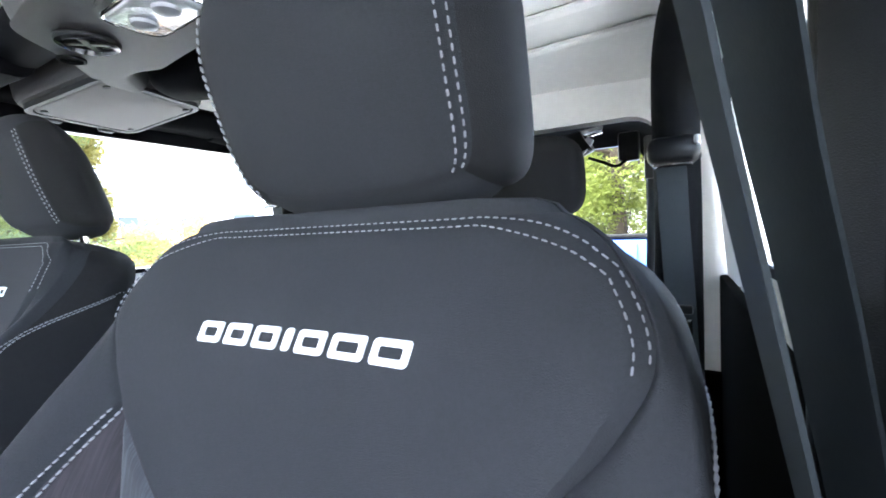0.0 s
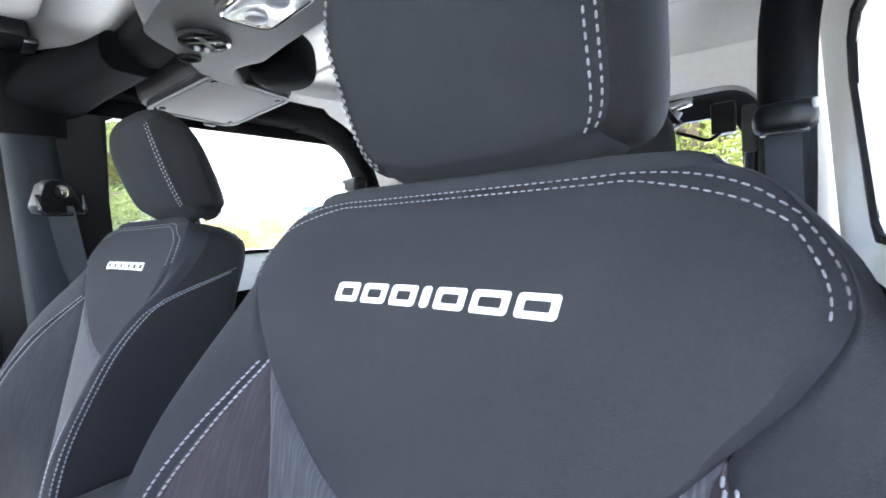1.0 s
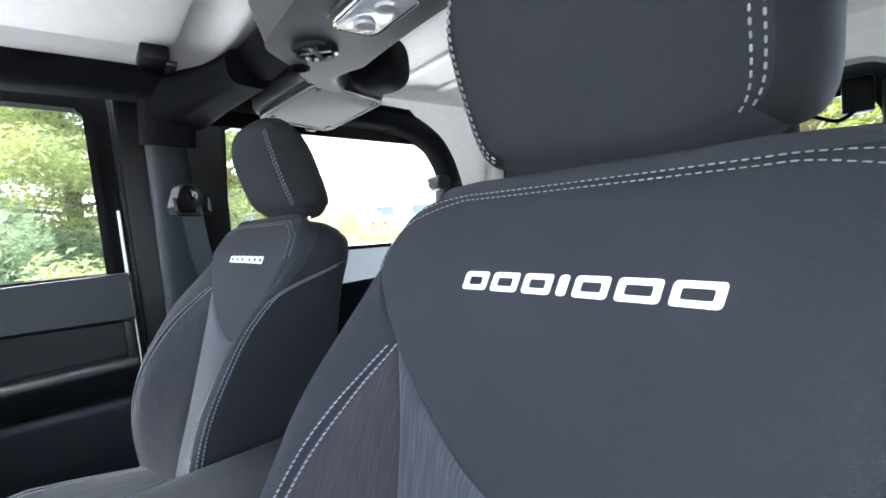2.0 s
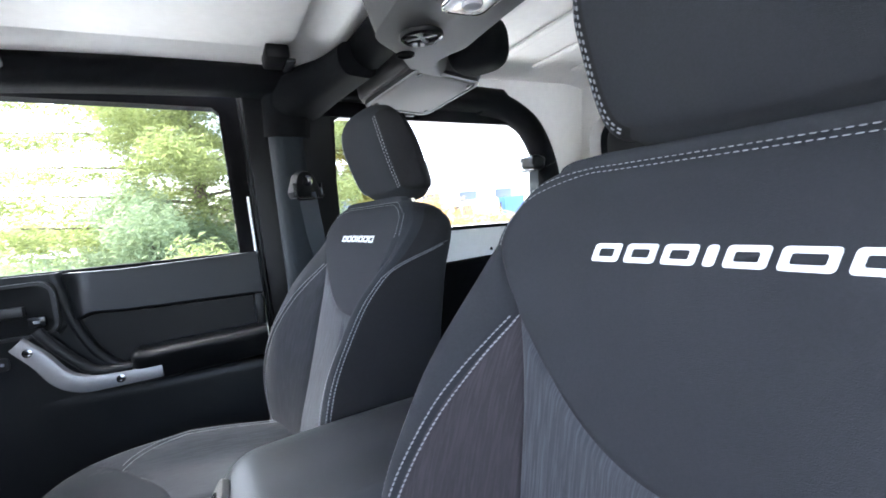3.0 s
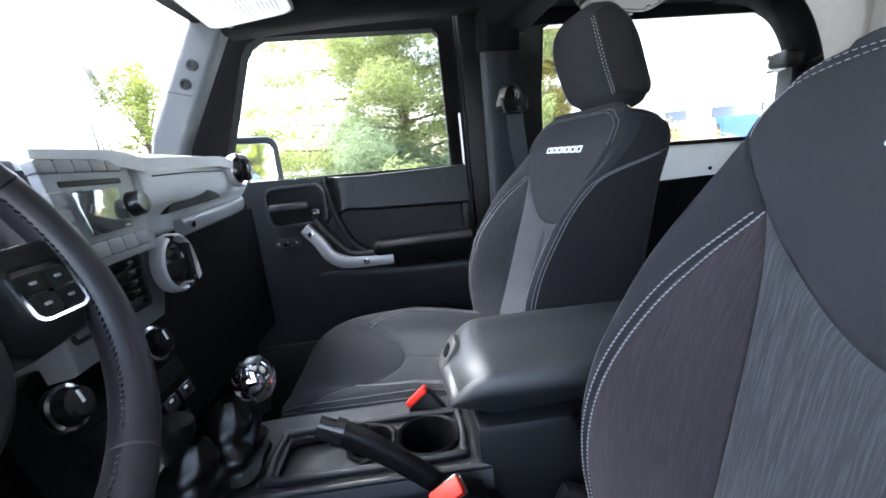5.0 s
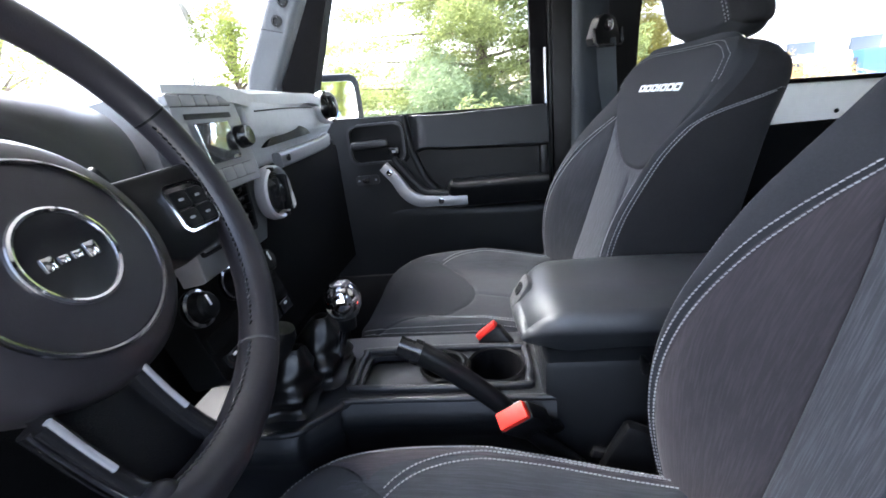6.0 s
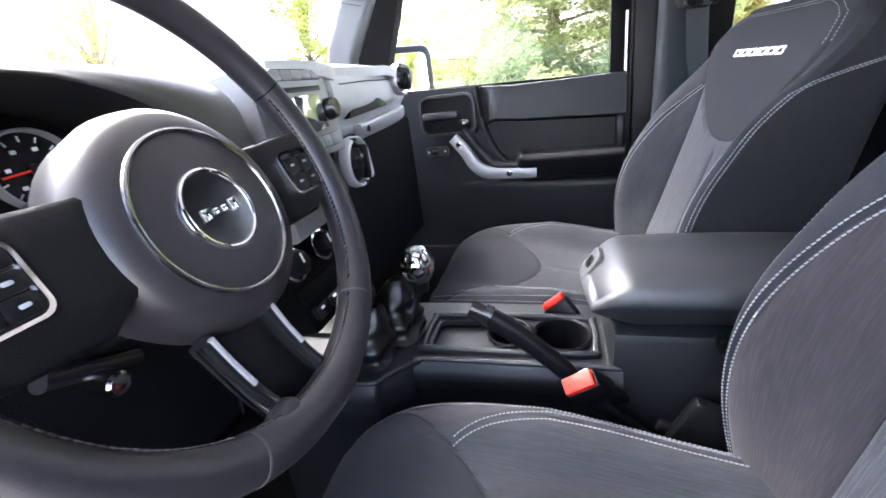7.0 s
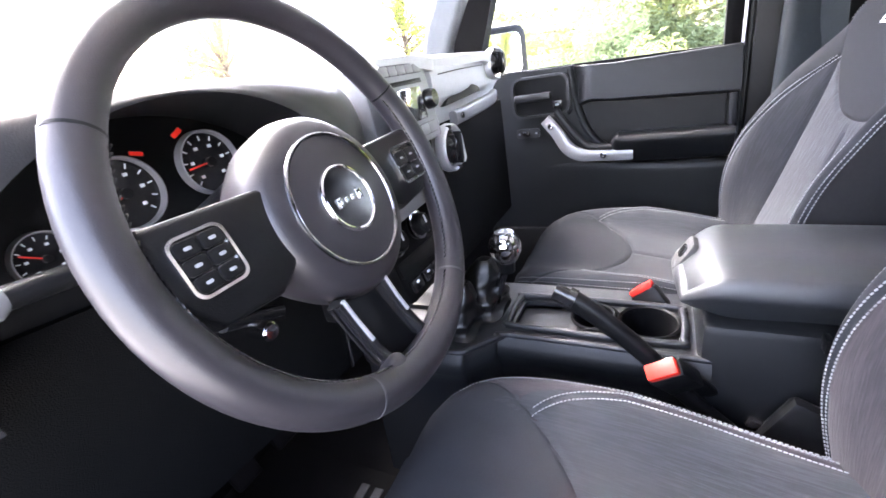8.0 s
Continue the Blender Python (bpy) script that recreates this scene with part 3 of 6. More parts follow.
# ---- rear seat ----
rear_seat = thing("rear_seat", "dark cloth rear bench with two headrests", "car seat", (0, -.72, .60))
def pillow(w, d, h, m, soft=3.0):
    """A padded block with rounded faces."""
    bm = bmesh.new()
    bmesh.ops.create_cube(bm, size=1)
    bmesh.ops.subdivide_edges(bm, edges=bm.edges[:], cuts=9, use_grid_fill=True)
    for v in bm.verts:
        p = v.co * 2
        q = (abs(p.x) ** soft + abs(p.y) ** soft + abs(p.z) ** soft) ** (1 / soft)
        k = max(abs(p.x), abs(p.y), abs(p.z)) / q
        v.co = Vector((p.x * k * w / 2, p.y * k * d / 2, p.z * k * h / 2))
    bm.transform(m)
    return bm
part("backrest", pillow(.86, .14, .56, T(.02, -.80, 1.13, -8), 5.0), CLOTH_SIDE, rear_seat)
part("cushion", pillow(.86, .46, .17, T(.02, -.56, .84), 5.0), CLOTH_SIDE, rear_seat)
for x in (-.205, .245):
    hr_ = part("headrest", pillow(.235, .11, .19, T(x, -.80, 1.495, -6), 3.6), CLOTH_SIDE, rear_seat)
    for dx in (-.06, .06):
        part("headrest_post", sweep([Vector((x + dx, -.80, 1.36)), Vector((x + dx, -.80, 1.43))], circle(.006)), SMOKE_CHROME, hr_)
part("seat_frame", rbox((.80, .40, .16), .02, T(.02, -.60, .68)), BLACK, rear_seat)


# ---- steering wheel ----
wheel = thing("steering_wheel", "black leather steering wheel with chrome trim and buttons", "steering wheel", (-0.366, 0.561, 1.321), turn=pose(0, 0, 0, 0, 0, 1.7) @ pose(0, 0, 0, 69.6, 0, 0) @ Matrix.Scale(0.845, 4))
RIM = 0.184
rim_path = [Vector((RIM * math.cos(a), RIM * math.sin(a), 0)) for a in [2 * math.pi * i / 96 for i in range(96)]]
grip = [0.0166 - 0.0020 * math.sin(2 * math.pi * i / 96) for i in range(96)]
part("rim", sweep(rim_path, circle(1, 18), True, (0, 0, 1), False, grip), LEATHER, wheel, "dark leather rim", True)
for deg in (149, 26, -53, -117):
    a = radians(deg)
    c, t = Vector((RIM * math.cos(a), RIM * math.sin(a), 0)), Vector((-math.sin(a), math.cos(a), 0))
    part("rim_seam", sweep([c - t * .0011, c + t * .0011], circle(.0168 - .0020 * math.sin(a) + .0001, 24)), BLACK if deg > 0 else ICON_DIM, wheel, "", True)
row = bmesh.new()
for lo, hi in ((-49, 25), (150, 240), (-115, -53)):
    path = [Vector(((RIM - .0160 + .0020 * math.sin(radians(a))) * math.cos(radians(a)), (RIM - .0160 + .0020 * math.sin(radians(a))) * math.sin(radians(a)), .006)) for a in np.linspace(lo, hi, 60)]
    merge(row, stitch_row(path, .0055, .0058, .0009, .5))
part("rim_stitching", row, BLACK_GLOSS, wheel, "", True, kind="stuff")
hub = part("hub", lathe([(.060, -.070), (.080, -.060), (.089, -.036), (.090, -.014), (.086, .000), (.078, .008), (.064, .0125), (.0, .0145)], 48), LEATHER, wheel, "domed black airbag cover", True)
part("hub_ring", sweep([Vector((.0633 * math.cos(a), .0633 * math.sin(a), .0130)) for a in [2 * math.pi * i / 64 for i in range(64)]], circle(.0022, 8), True, (0, 0, 1), False), SMOKE_CHROME, hub, "thin dark chrome ring", True)
part("emblem_ring", sweep([Vector((.0305 * math.cos(a), .0305 * math.sin(a), .0152)) for a in [2 * math.pi * i / 48 for i in range(48)]], circle(.0022, 8), True, (0, 0, 1), False), CHROME, hub, "chrome emblem ring", True)
part("emblem_disc", lathe([(.0295, .0140), (.0295, .0155), (.0, .0165)], 32), BLACK_GLOSS, hub, "", True)
bm = bmesh.new()
for x, w, h in ((-.0155, .007, .009), (-.006, .006, .005), (.003, .006, .005), (.0135, .008, .010)):
    merge(bm, rbox((w, h, .002), .0006, T(x, -.001, .0165)))
part("emblem_mark", bm, CHROME, hub, "chrome row of plain shapes", True)
for o in [hub] + list(hub.children):
    o.data.transform(Matrix.Translation((.004, -.010, 0)))
for sx in (-1, 1):
    sp = plate([(sx * .060, .030), (sx * .172, .034), (sx * .176, -.012), (sx * .150, -.046), (sx * .098, -.050), (sx * .062, -.030)][::sx], .034, .008, T(0, 0, -.030))
    spoke = part("side_spoke", sp, BLACK, wheel, "black spoke with switches", True)
    m = T(-.136, -.002, .0045) @ Matrix.Diagonal((.86, .78, 1, 1)) if sx < 0 else T(.138, -.0066, .0045) @ Matrix.Diagonal((1.06, .81, 1, 1))
    o = [(x, y) for x, y in rounded(.050, .056, .010)]
    i_ = [(x, y) for x, y in rounded(.0445, .0505, .0085)]
    part("switch_frame", frame_ring(o, i_, .0025, m), CHROME, spoke, "chrome frame", True)
    part("switch_panel", plate(i_, .0012, .0004, m), BLACK_GLOSS, spoke, "", True)
    for a in range(2):
        for b in range(3):
            if sx > 0 and b == 2:
                continue
            wdt, hgt = (.0205, .0145) if sx < 0 else (.0205, .0205)
            part("button", plate([(p + (a - .5) * .0215, q + (b - 1) * .0158 if sx < 0 else q + (b - .5) * .0215 - .002) for p, q in rounded(wdt, hgt, .004, 3)], .0035, .001, m), BLACK, spoke, "", True)
            part("button_icon", plate([(p + (a - .5) * .0215, q + (b - 1) * .0158 if sx < 0 else q + (b - .5) * .0215 - .002) for p, q in rounded(.0062, .0030, .0012, 3)], .0041, .0003, m), ICON, spoke, "", True)
low = plate([(-.048, -.060), (-.034, -.172), (.036, -.172), (.012, -.060)][::1], .010, .003, T(0, 0, -.022))
lower = part("lower_spoke", low, BLACK, wheel, "dark lower spoke between satin strips", True)
for sx in (-1, 1):
    ends = [(-.054, -.072, -.006), (-.047, -.100, -.010), (-.039, -.135, -.011), (-.032, -.158, -.006)] if sx < 0 else [(.007, -.074, -.006), (.014, -.105, -.010), (.022, -.140, -.011), (.031, -.172, -.006)]
    part("spoke_strip", sweep(smooth_path(ends, 6), rounded(.014, .016, .004, 3), False, (0, 0, 1)), BLACK_GLOSS, lower, "glossy black strip", True)
    part("strip_edge", sweep(smooth_path([(x + .001, y, z + .0080) for x, y, z in ends[:3]], 6)[:10], rounded(.0040, .004, .0012, 2), False, (0, 0, 1)), RING, lower, "satin metal edge", True)
    if sx < 0:
        part("strip_edge", sweep(smooth_path([(x - .0080, y, z + .004) for x, y, z in ends], 6), rounded(.004, .004, .0012, 2), False, (0, 0, 1)), SMOKE_CHROME, lower, "satin metal edge", True)
        part("spoke_foot", pillow(.044, .034, .024, T(-.044, -.160, -.001, 0, 0, 16), 2.6), LEATHER, lower, "leather-wrapped end of the spoke", True)
for o in [lower] + list(lower.children):
    o.data.transform(Matrix.Translation((-.003, -.012, 0)))
part("column_shroud", sweep(smooth_path([(0, 0, -.045), (0, -.006, -.12), (0, -.012, -.24)], 4), rounded(.11, .12, .03), False, (0, 1, 0)), BLACK, wheel, "", True)
part("ignition_lock", lathe([(.009, -.02), (.009, .003), (.007, .005), (.003, .005), (0, .004)], 24, T(-.404, .640, 1.208, 90, 0, 0)), SMOKE_CHROME, wheel, "pale ignition lock")
part("tilt_lever", sweep(smooth_path([(-.372, .660, 1.205), (-.405, .650, 1.222), (-.440, .640, 1.240)], 5), rounded(.012, .016, .005, 3)), BLACK_GLOSS, wheel, "black tilt lever")
stalk = part("turn_stalk", sweep(smooth_path([(-.03, .020, -.075), (-.11, .030, -.088), (-.206, .037, -.0925)], 6), circle(.0085, 12)), BLACK, wheel, "black turn-signal stalk", True)
part("stalk_knob", lathe([(0, -.012), (.009, -.011), (.0130, -.005), (.0130, .005), (.0095, .012), (0, .0145)], 24, T(-.216, .038, -.0925, 0, -90)), SILVER, stalk, "pale stalk end", True)
part("wiper_stalk", sweep(smooth_path([(.03, .02, -.075), (.10, .040, -.075), (.150, .055, -.070)], 6), rounded(.022, .015, .006, 3), False, (0, 0, 1)), BLACK, wheel, "", True)


# ---- dashboard ----
DROP = Matrix.Translation((0, 0, -0.020))
dash = thing("dashboard", "black and grey car dashboard with radio and vents", "dashboard", (0, .80, .93))
top_prof = table([(-.70, 1.418), (-.55, 1.425), (-.42, 1.44), (-.25, 1.438), (-.15, 1.442), (.05, 1.444), (.11, 1.436), (.3, 1.438), (.42, 1.434), (.50, 1.40)])
def dash_top(u, v):
    x = -.69 + 1.165 * u
    y = .695 + .27 * v
    stack = 1 / (1 + math.exp((x - .115) / .006))
    z = top_prof(x) + .012 * math.sin(math.pi * v) - .030 * v
    y0 = .690 + .012 * (1 - stack)
    return Vector((x, y0 + (.97 - y0) * v, z))
def dash_top_right(u, v):
    return dash_top(.530 + u * .470, v)
part("top_pad", sheet(dash_top_right, 70, 12, .02), DASH_GLARE, dash, "soft dash top paled for windscreen glare")
# a dome with an arched lip over the instruments
def hood(u, v):
    a = math.pi * (1.06 - 1.12 * u)
    c, q = math.cos(a), math.sin(a)
    lip = (-.385 + .185 * c, 1.290 + .142 * q)
    n = 5.0
    k = (abs(c) ** n + abs(q) ** n) ** (-1 / n)
    box = (-.396 + .300 * c * k, 1.290 + .150 * q * k)
    if v < .2:
        t = v / .2
        return Vector((lip[0] * 1 + (-.385 - lip[0]) * .05 * (1 - t), .776 - .108 * t, lip[1] - .008 * (1 - t) * max(q, 0)))
    t = min(1, (v - .2) / .45)
    w = t ** .8
    x, z = lip[0] + (box[0] - lip[0]) * w, lip[1] + (box[1] - lip[1]) * w + .006 * math.sin(math.pi * t) * max(q, 0)
    y = .668 + .052 * t ** 1.6
    if v > .65:
        y += .25 * (v - .65) / .35
        z += -.012 * (v - .65) / .35
    elif v < .24:
        y -= .002
    return Vector((x, y, z))
part("instrument_hood", sheet(hood, 72, 40, .004), HOOD, dash, "dark domed hood over the dials", False, 60)
part("cluster_face", plate(rounded(.40, .20, .05), .01, .003, T(-.385, .774, 1.345, 82)), BLACK, dash, "black instrument panel")
def dial(cx, cz, r, sweep_to):
    m = T(cx, .758, cz + .02, 84)
    face = part("dial_face", lathe([(r, 0), (r, .002), (0, .002)], 40, m), BLACK_GLOSS, dash, "black dial with pale marks")
    part("dial_ring", lathe([(r * .97, .002), (r * .99, .010), (r * 1.04, .010), (r * 1.07, 0)], 48, m), SILVER, face, "chrome ring")
    for k in range(11):
        a = radians(225 - 27 * k)
        part("dial_mark", rbox((r * .15, r * .04, .0008), .0002, m @ T(r * .80 * math.cos(a), r * .80 * math.sin(a), .003, 0, 0, math.degrees(a))), MARK, face)
        if k % 2 == 0:
            part("dial_figure", rbox((r * .13, r * .10, .0008), .0002, m @ T(r * .56 * math.cos(a), r * .56 * math.sin(a), .003)), MARK, face)
    a = radians(sweep_to)
    part("needle", rbox((r * .85, r * .06, .0015), .0004, m @ T(r * .38 * math.cos(a), r * .38 * math.sin(a), .006, 0, 0, sweep_to)), NEEDLE, face, "red needle")
    part("needle_cap", lathe([(r * .15, .004), (r * .15, .009), (0, .010)], 20, m), BLACK, face)
dial(-.321, 1.347, .0315, 185)
dial(-.410, 1.341, .0315, 205)
dial(-.482, 1.312, .021, 150)
dial(-.258, 1.315, .019, 150)
part("warning_light", rbox((.012, .002, .005), .001, T(-.345, .752, 1.402, -8, -30, 0)), NEEDLE, dash, "red warning light")
part("warning_light", rbox((.012, .002, .004), .001, T(-.388, .752, 1.392, -8, 15, 0)), NEEDLE, dash, "red warning light")
# centre stack
stack = part("centre_panel", plate([(-.072, .138), (.078, .138), (.118, .03), (.125, -.03), (.080, -.085), (-.100, -.085), (-.090, .0)][::-1], .10, .006, T(-.015, .694, 1.30, 82, 0, 4.4) @ T(0, 0, -.10)), STACK, dash, "grey centre stack")
def face(name, x, z, w, h, mt, out=.004, r=.004, parent=None, label=""):
    """A low plate on the centre stack, facing the seats."""
    return part(name, plate(rounded(w, h, min(r, w * .45, h * .45), 3), out + .004, .001, T(x, .689 + .14 * (z - 1.372) + .077 * (x + .02), z, 82, 0, 4.4)), mt, parent or dash, label)
radio = face("radio", -.005, 1.372, .152, .122, BEZEL, .006, .006, None, "grey radio panel")
face("radio_slot", -.008, 1.405, .110, .007, BLACK, .0066, .002, radio, "disc slot")
part("screen", plate(rounded(.084, .050, .002, 3), .003, .0004, T(-.014, .6765, 1.373, 82, 0, 7)), SCREEN, radio, "bright glossy screen")
for z, h in ((1.424, .015), (1.330, .019)):
    face("key_groove", -.012, z, .138, h, BLACK, .0064, .002, radio)
for k in range(5):
    face("radio_key", -.070 + .028 * k, 1.424, .0268, .0135, BEZEL, .0072, .002, radio)
    face("radio_key", -.070 + .028 * k, 1.330, .0268, .0175, BEZEL, .0072, .002, radio)
for k in range(3):
    face("radio_key", -.072, 1.390 - .018 * k, .020, .014, BEZEL, .0074, .002, radio)
part("radio_knob", lathe([(.0165, 0), (.016, .014), (.0135, .019), (0, .0195)], 28, T(.050, .6874, 1.374, 82, 0, 4.4)), BLACK_GLOSS, radio, "black knob")
for x in (-.074, .000):
    vent = part("stack_vent", frame_ring(rounded(.060, .085, .006), rounded(.050, .075, .005), .008, T(x, .687, 1.286, 90)), BLACK, dash, "black air vent")
    part("vent_well", plate(rounded(.050, .075, .005), .002, .0005, T(x, .692, 1.286, 90)), BLACK_GLOSS, vent)
    for k in range(5):
        part("vent_slat", rbox((.048, .012, .0025), .0008, T(x, .684, 1.261 + .0125 * k, 25)), BLACK_GLOSS, vent)
def round_vent(c, r, turn, label):
    m = T(*c) @ turn
    v = part("round_vent", lathe([(r * .84, .000), (r * .87, .007), (r * .93, .009), (r, .006), (r * 1.03, -.006), (r * .98, -.012)], 40, m), RING, dash, label)
    part("vent_bowl", lathe([(0, .020), (r * .3, .0185), (r * .58, .013), (r * .80, -.002)], 32, m), BLACK_GLOSS, v)
    for k in (-1, 0, 1):
        part("vent_slat", rbox((.0025, r * 1.35 * (1 - .12 * abs(k)), .016), .0008, m @ T(k * r * .36, 0, .014 - .005 * abs(k))), BLACK, v)
    for q in (-1, 1):
        part("ring_gap", rbox((r * .22, r * .16, .010), .002, m @ T(-r * .25 * q, q * r * .90, .006)), BLACK, v)
    return v
rv = round_vent((.104, .680, 1.281), .043, T(0, 0, 0, 90, 0, 0), "silver-ringed round air vent with a tag")
part("tag", rbox((.017, .002, .026), .0005, T(.151, .676, 1.258, 0, -14, 10)), PAPER, rv, "white paper tag")
part("tag_tip", rbox((.017, .003, .011), .0005, T(.146, .676, 1.277, 0, -14, 10)), YELLOW, rv, "yellow tag end")
round_vent((.460, .700, 1.408), .036, T(0, 0, 0, 90, 0, -18), "silver-ringed round air vent")
round_vent((-.655, .735, 1.385), .036, T(0, 0, 0, 90, 0, 0), "silver-ringed round air vent")
lowm = T(-.035, .690, 1.158, 74)
low_stack = part("lower_panel", plate(rounded(.205, .150, .012), .05, .006, lowm @ T(0, 0, -.05)), DASH_SHADED, dash, "dark lower controls")
for k, x in enumerate((-.075, 0, .075)):
    kn = part("climate_knob", lathe([(.0235, 0), (.0235, .006), (.0185, .008), (.017, .022), (.014, .025), (0, .025)], 32, lowm @ T(x - .010, .028, 0)), BLACK, low_stack, "black climate knob with silver ring")
    part("knob_ring", lathe([(.0235, .004), (.0245, .009), (.0205, .010)], 32, lowm @ T(x - .010, .028, 0)), SMOKE_CHROME, kn)
    part("knob_pointer", rbox((.003, .014, .002), .0005, lowm @ T(x - .010, .034, .0256)), MARK, kn)
part("switch_strip", plate(rounded(.19, .024, .004), .006, .001, lowm @ T(-.005, -.018, 0)), DASH_SHADED, low_stack, "dark switch strip")
for k in range(5):
    part("rocker_switch", plate(rounded(.030, .020, .003), .008, .001, lowm @ T(-.075 + .036 * k, -.050, 0)), BLACK_GLOSS, low_stack)
    part("switch_mark", plate(rounded(.008, .004, .001), .0086, .0002, lowm @ T(-.075 + .036 * k, -.046, 0)), MARK if k != 2 else NEEDLE, low_stack)
# passenger side of the dash
def dash_face(u, v):
    x = .100 + .49 * u
    prof = smooth_path([(0, .712, 1.444), (0, .697, 1.41), (0, .698, 1.375), (0, .712, 1.355), (0, .718, 1.338), (0, .722, 1.322), (0, .735, 1.318)], 4)
    p = prof[round(v * (len(prof) - 1))]
    bow = .045 * u * u
    return Vector((x, p.y + bow, p.z - .006 * u))
part("passenger_panel", sheet(dash_face, 40, 28, .01), DASH_GLARE, dash, "passenger dash panel paled for windscreen glare")
part("panel_seam", sweep(smooth_path([(.13, .697, 1.409), (.25, .700, 1.411), (.40, .712, 1.410)], 8), circle(.0012, 6)), BLACK, dash)
lens = [(.155 + .20 * k / 16, 1.350 + .008 * k / 16) for k in range(17)] + [(.355 - .20 * k / 16, 1.3585 - .008 * k / 16 + .025 * math.sin(math.pi * k / 16) ** .6) for k in range(1, 16)]
pocket = part("tray_pocket", plate(lens, .012, .003, Matrix(((1, 0, 0, 0), (0, 0, -1, .7165), (0, 1, 0, 0), (0, 0, 0, 1)))), BLACK, dash, "dark recess behind the grab bar")
bar = part("grab_bar", sweep(smooth_path([(.158, .692, 1.326), (.235, .684, 1.331), (.36, .690, 1.335), (.455, .712, 1.337)], 8), rounded(.018, .027, .006, 4)), SILVER, dash, "silver grab bar")
for x, y in ((.172, .682), (.440, .700)):
    part("bar_screw", lathe([(.006, 0), (.006, .003), (0, .004)], 16, T(x, y - .003, 1.329, 90)), SMOKE_CHROME, bar)
part("glove_box", plate([(.125, 1.318), (.600, 1.312), (.600, .99), (.150, .99)][::-1], .02, .008, Matrix(((1, 0, 0, 0), (0, 0, 1, .745), (0, 1, 0, 0), (0, 0, 0, 1)))), DASH_SHADED, dash, "dark glove box lid")
part("knee_panel", plate([(-.69, 1.30), (-.14, 1.26), (-.14, 1.02), (-.69, 1.06)][::-1], .03, .01, Matrix(((1, 0, 0, 0), (0, 0, 1, .745), (0, 1, 0, 0), (0, 0, 0, 1)))), DASH_SHADED, dash)
part("key", rbox((.004, .006, .055), .001, T(-.300, .660, 1.130, 0, 6, 0)), SMOKE_CHROME, dash, "hanging metal key")
part("key_head", rbox((.010, .022, .030), .004, T(-.297, .672, 1.178)), BLACK, dash)
part("hood_latch", rbox((.05, .02, .012), .004, T(-.56, .72, 1.05)), SILVER, dash)

for o in dash.children_recursive:
    o.data.transform(DROP)


# ---- centre console ----
console = thing("centre_console", "black centre console with padded armrest lid and cup holders", "console", (0, .35, .62))
def lid_top(u, v):
    a, b = 2 * u - 1, v
    x = .086 * a * (1 - .22 * max(0, (b - .78) / .22) ** 2.5)
    y = .005 + .295 * b - .007 * a * a * max(0, (b - .6) / .4) ** 2
    z = 1.123 - .015 * abs(a) ** 4 - .012 * (b - .55) ** 2 - .030 * max(0, (b - .82) / .18) ** 2.2
    return Vector((x + .022, y, z))
lid = part("armrest_lid", sheet(lid_top, 30, 30), LEATHERETTE, console, "padded black armrest lid")
def lid_side(u, v):
    path = [lid_top(0, k / 20) for k in range(21)] + [lid_top(k / 20, 1) for k in range(1, 21)] + [lid_top(1, 1 - k / 20) for k in range(1, 21)]
    p = path[round(u * 60)]
    c = Vector((.022, .14, 0))
    out = Vector(((p.x - c.x) * 1.0, (p.y - c.y) * .6, 0)).normalized()
    bulge = .012 * math.sin(math.pi / 2 * min(1, v / .34)) ** .7 - .040 * max(0, (v - .34) / .66) ** 1.15
    z = p.z + (1.036 - p.z) * v
    return Vector((p.x, p.y, z)) + out * bulge
part("lid_side", sheet(lid_side, 60, 20), LEATHERETTE, lid)
latch = part("lid_latch", plate(rounded(.046, .050, .010), .008, .002, T(.030, .296, 1.093, -58, 0, 0) @ T(0, 0, -.003)), POD, lid, "glossy latch plate")
part("latch_button", plate(rounded(.022, .018, .006), .004, .001, T(.030, .296, 1.093, -58, 0, 0) @ T(0, -.004, .0035)), BLACK_GLOSS, latch)
part("console_body", rbox((.165, .275, .30), .014, T(.018, .140, .885)), DOORSKIN, console, "black console box")
part("body_hinge", rbox((.020, .008, .020), .003, T(-.066, .150, 1.028)), BLACK, console)
# the low tray with two cup wells
near_edge = [(-.072, .265), (-.072, .545), (-.085, .568), (-.118, .600), (-.138, .630), (-.138, .80)]
out_l = [(.098, .265), (.098, .60), (.085, .70), (.070, .80)] + near_edge[::-1]
cup_c = (.000, .345)
def oval(c, r, n=28):
    return [(c[0] + r * math.cos(2 * math.pi * i / n), c[1] + r * math.sin(2 * math.pi * i / n)) for i in range(n)]
tray_hole = [(x - .004, y + .506) for x, y in rounded(.080, .090, .014, 4)]
deck = wall(out_l, [oval(cup_c, .041), oval((.0, .4235), .0345), tray_hole, [(x, y + .635) for x, y in rounded(.105, .115, .03, 4)]], .008, T(0, 0, .982))
part("console_deck", deck, DECK, console, "black deck with wells")
for c, r in ((cup_c, .041), ((.0, .4235), .0345)):
    part("cup_well", lathe([(r + .006, .012), (r + .003, .015), (r, .012), (r * .93, -.065), (0, -.065)], 32, T(c[0], c[1], .982)), BLACK, console, "round cup holder")
rimp = [Vector((p.x, p.y, .994)) for p in smooth_path([(-.053, .32, 0), (-.053, .54, 0), (-.040, .560, 0), (.034, .560, 0), (.047, .54, 0), (.047, .32, 0), (.032, .298, 0), (-.038, .298, 0)], 6, True)]
part("tray_rim", sweep(rimp, rounded(.010, .012, .004, 3), True, (0, 0, 1), False), DECK, console, "raised rim round the wells")
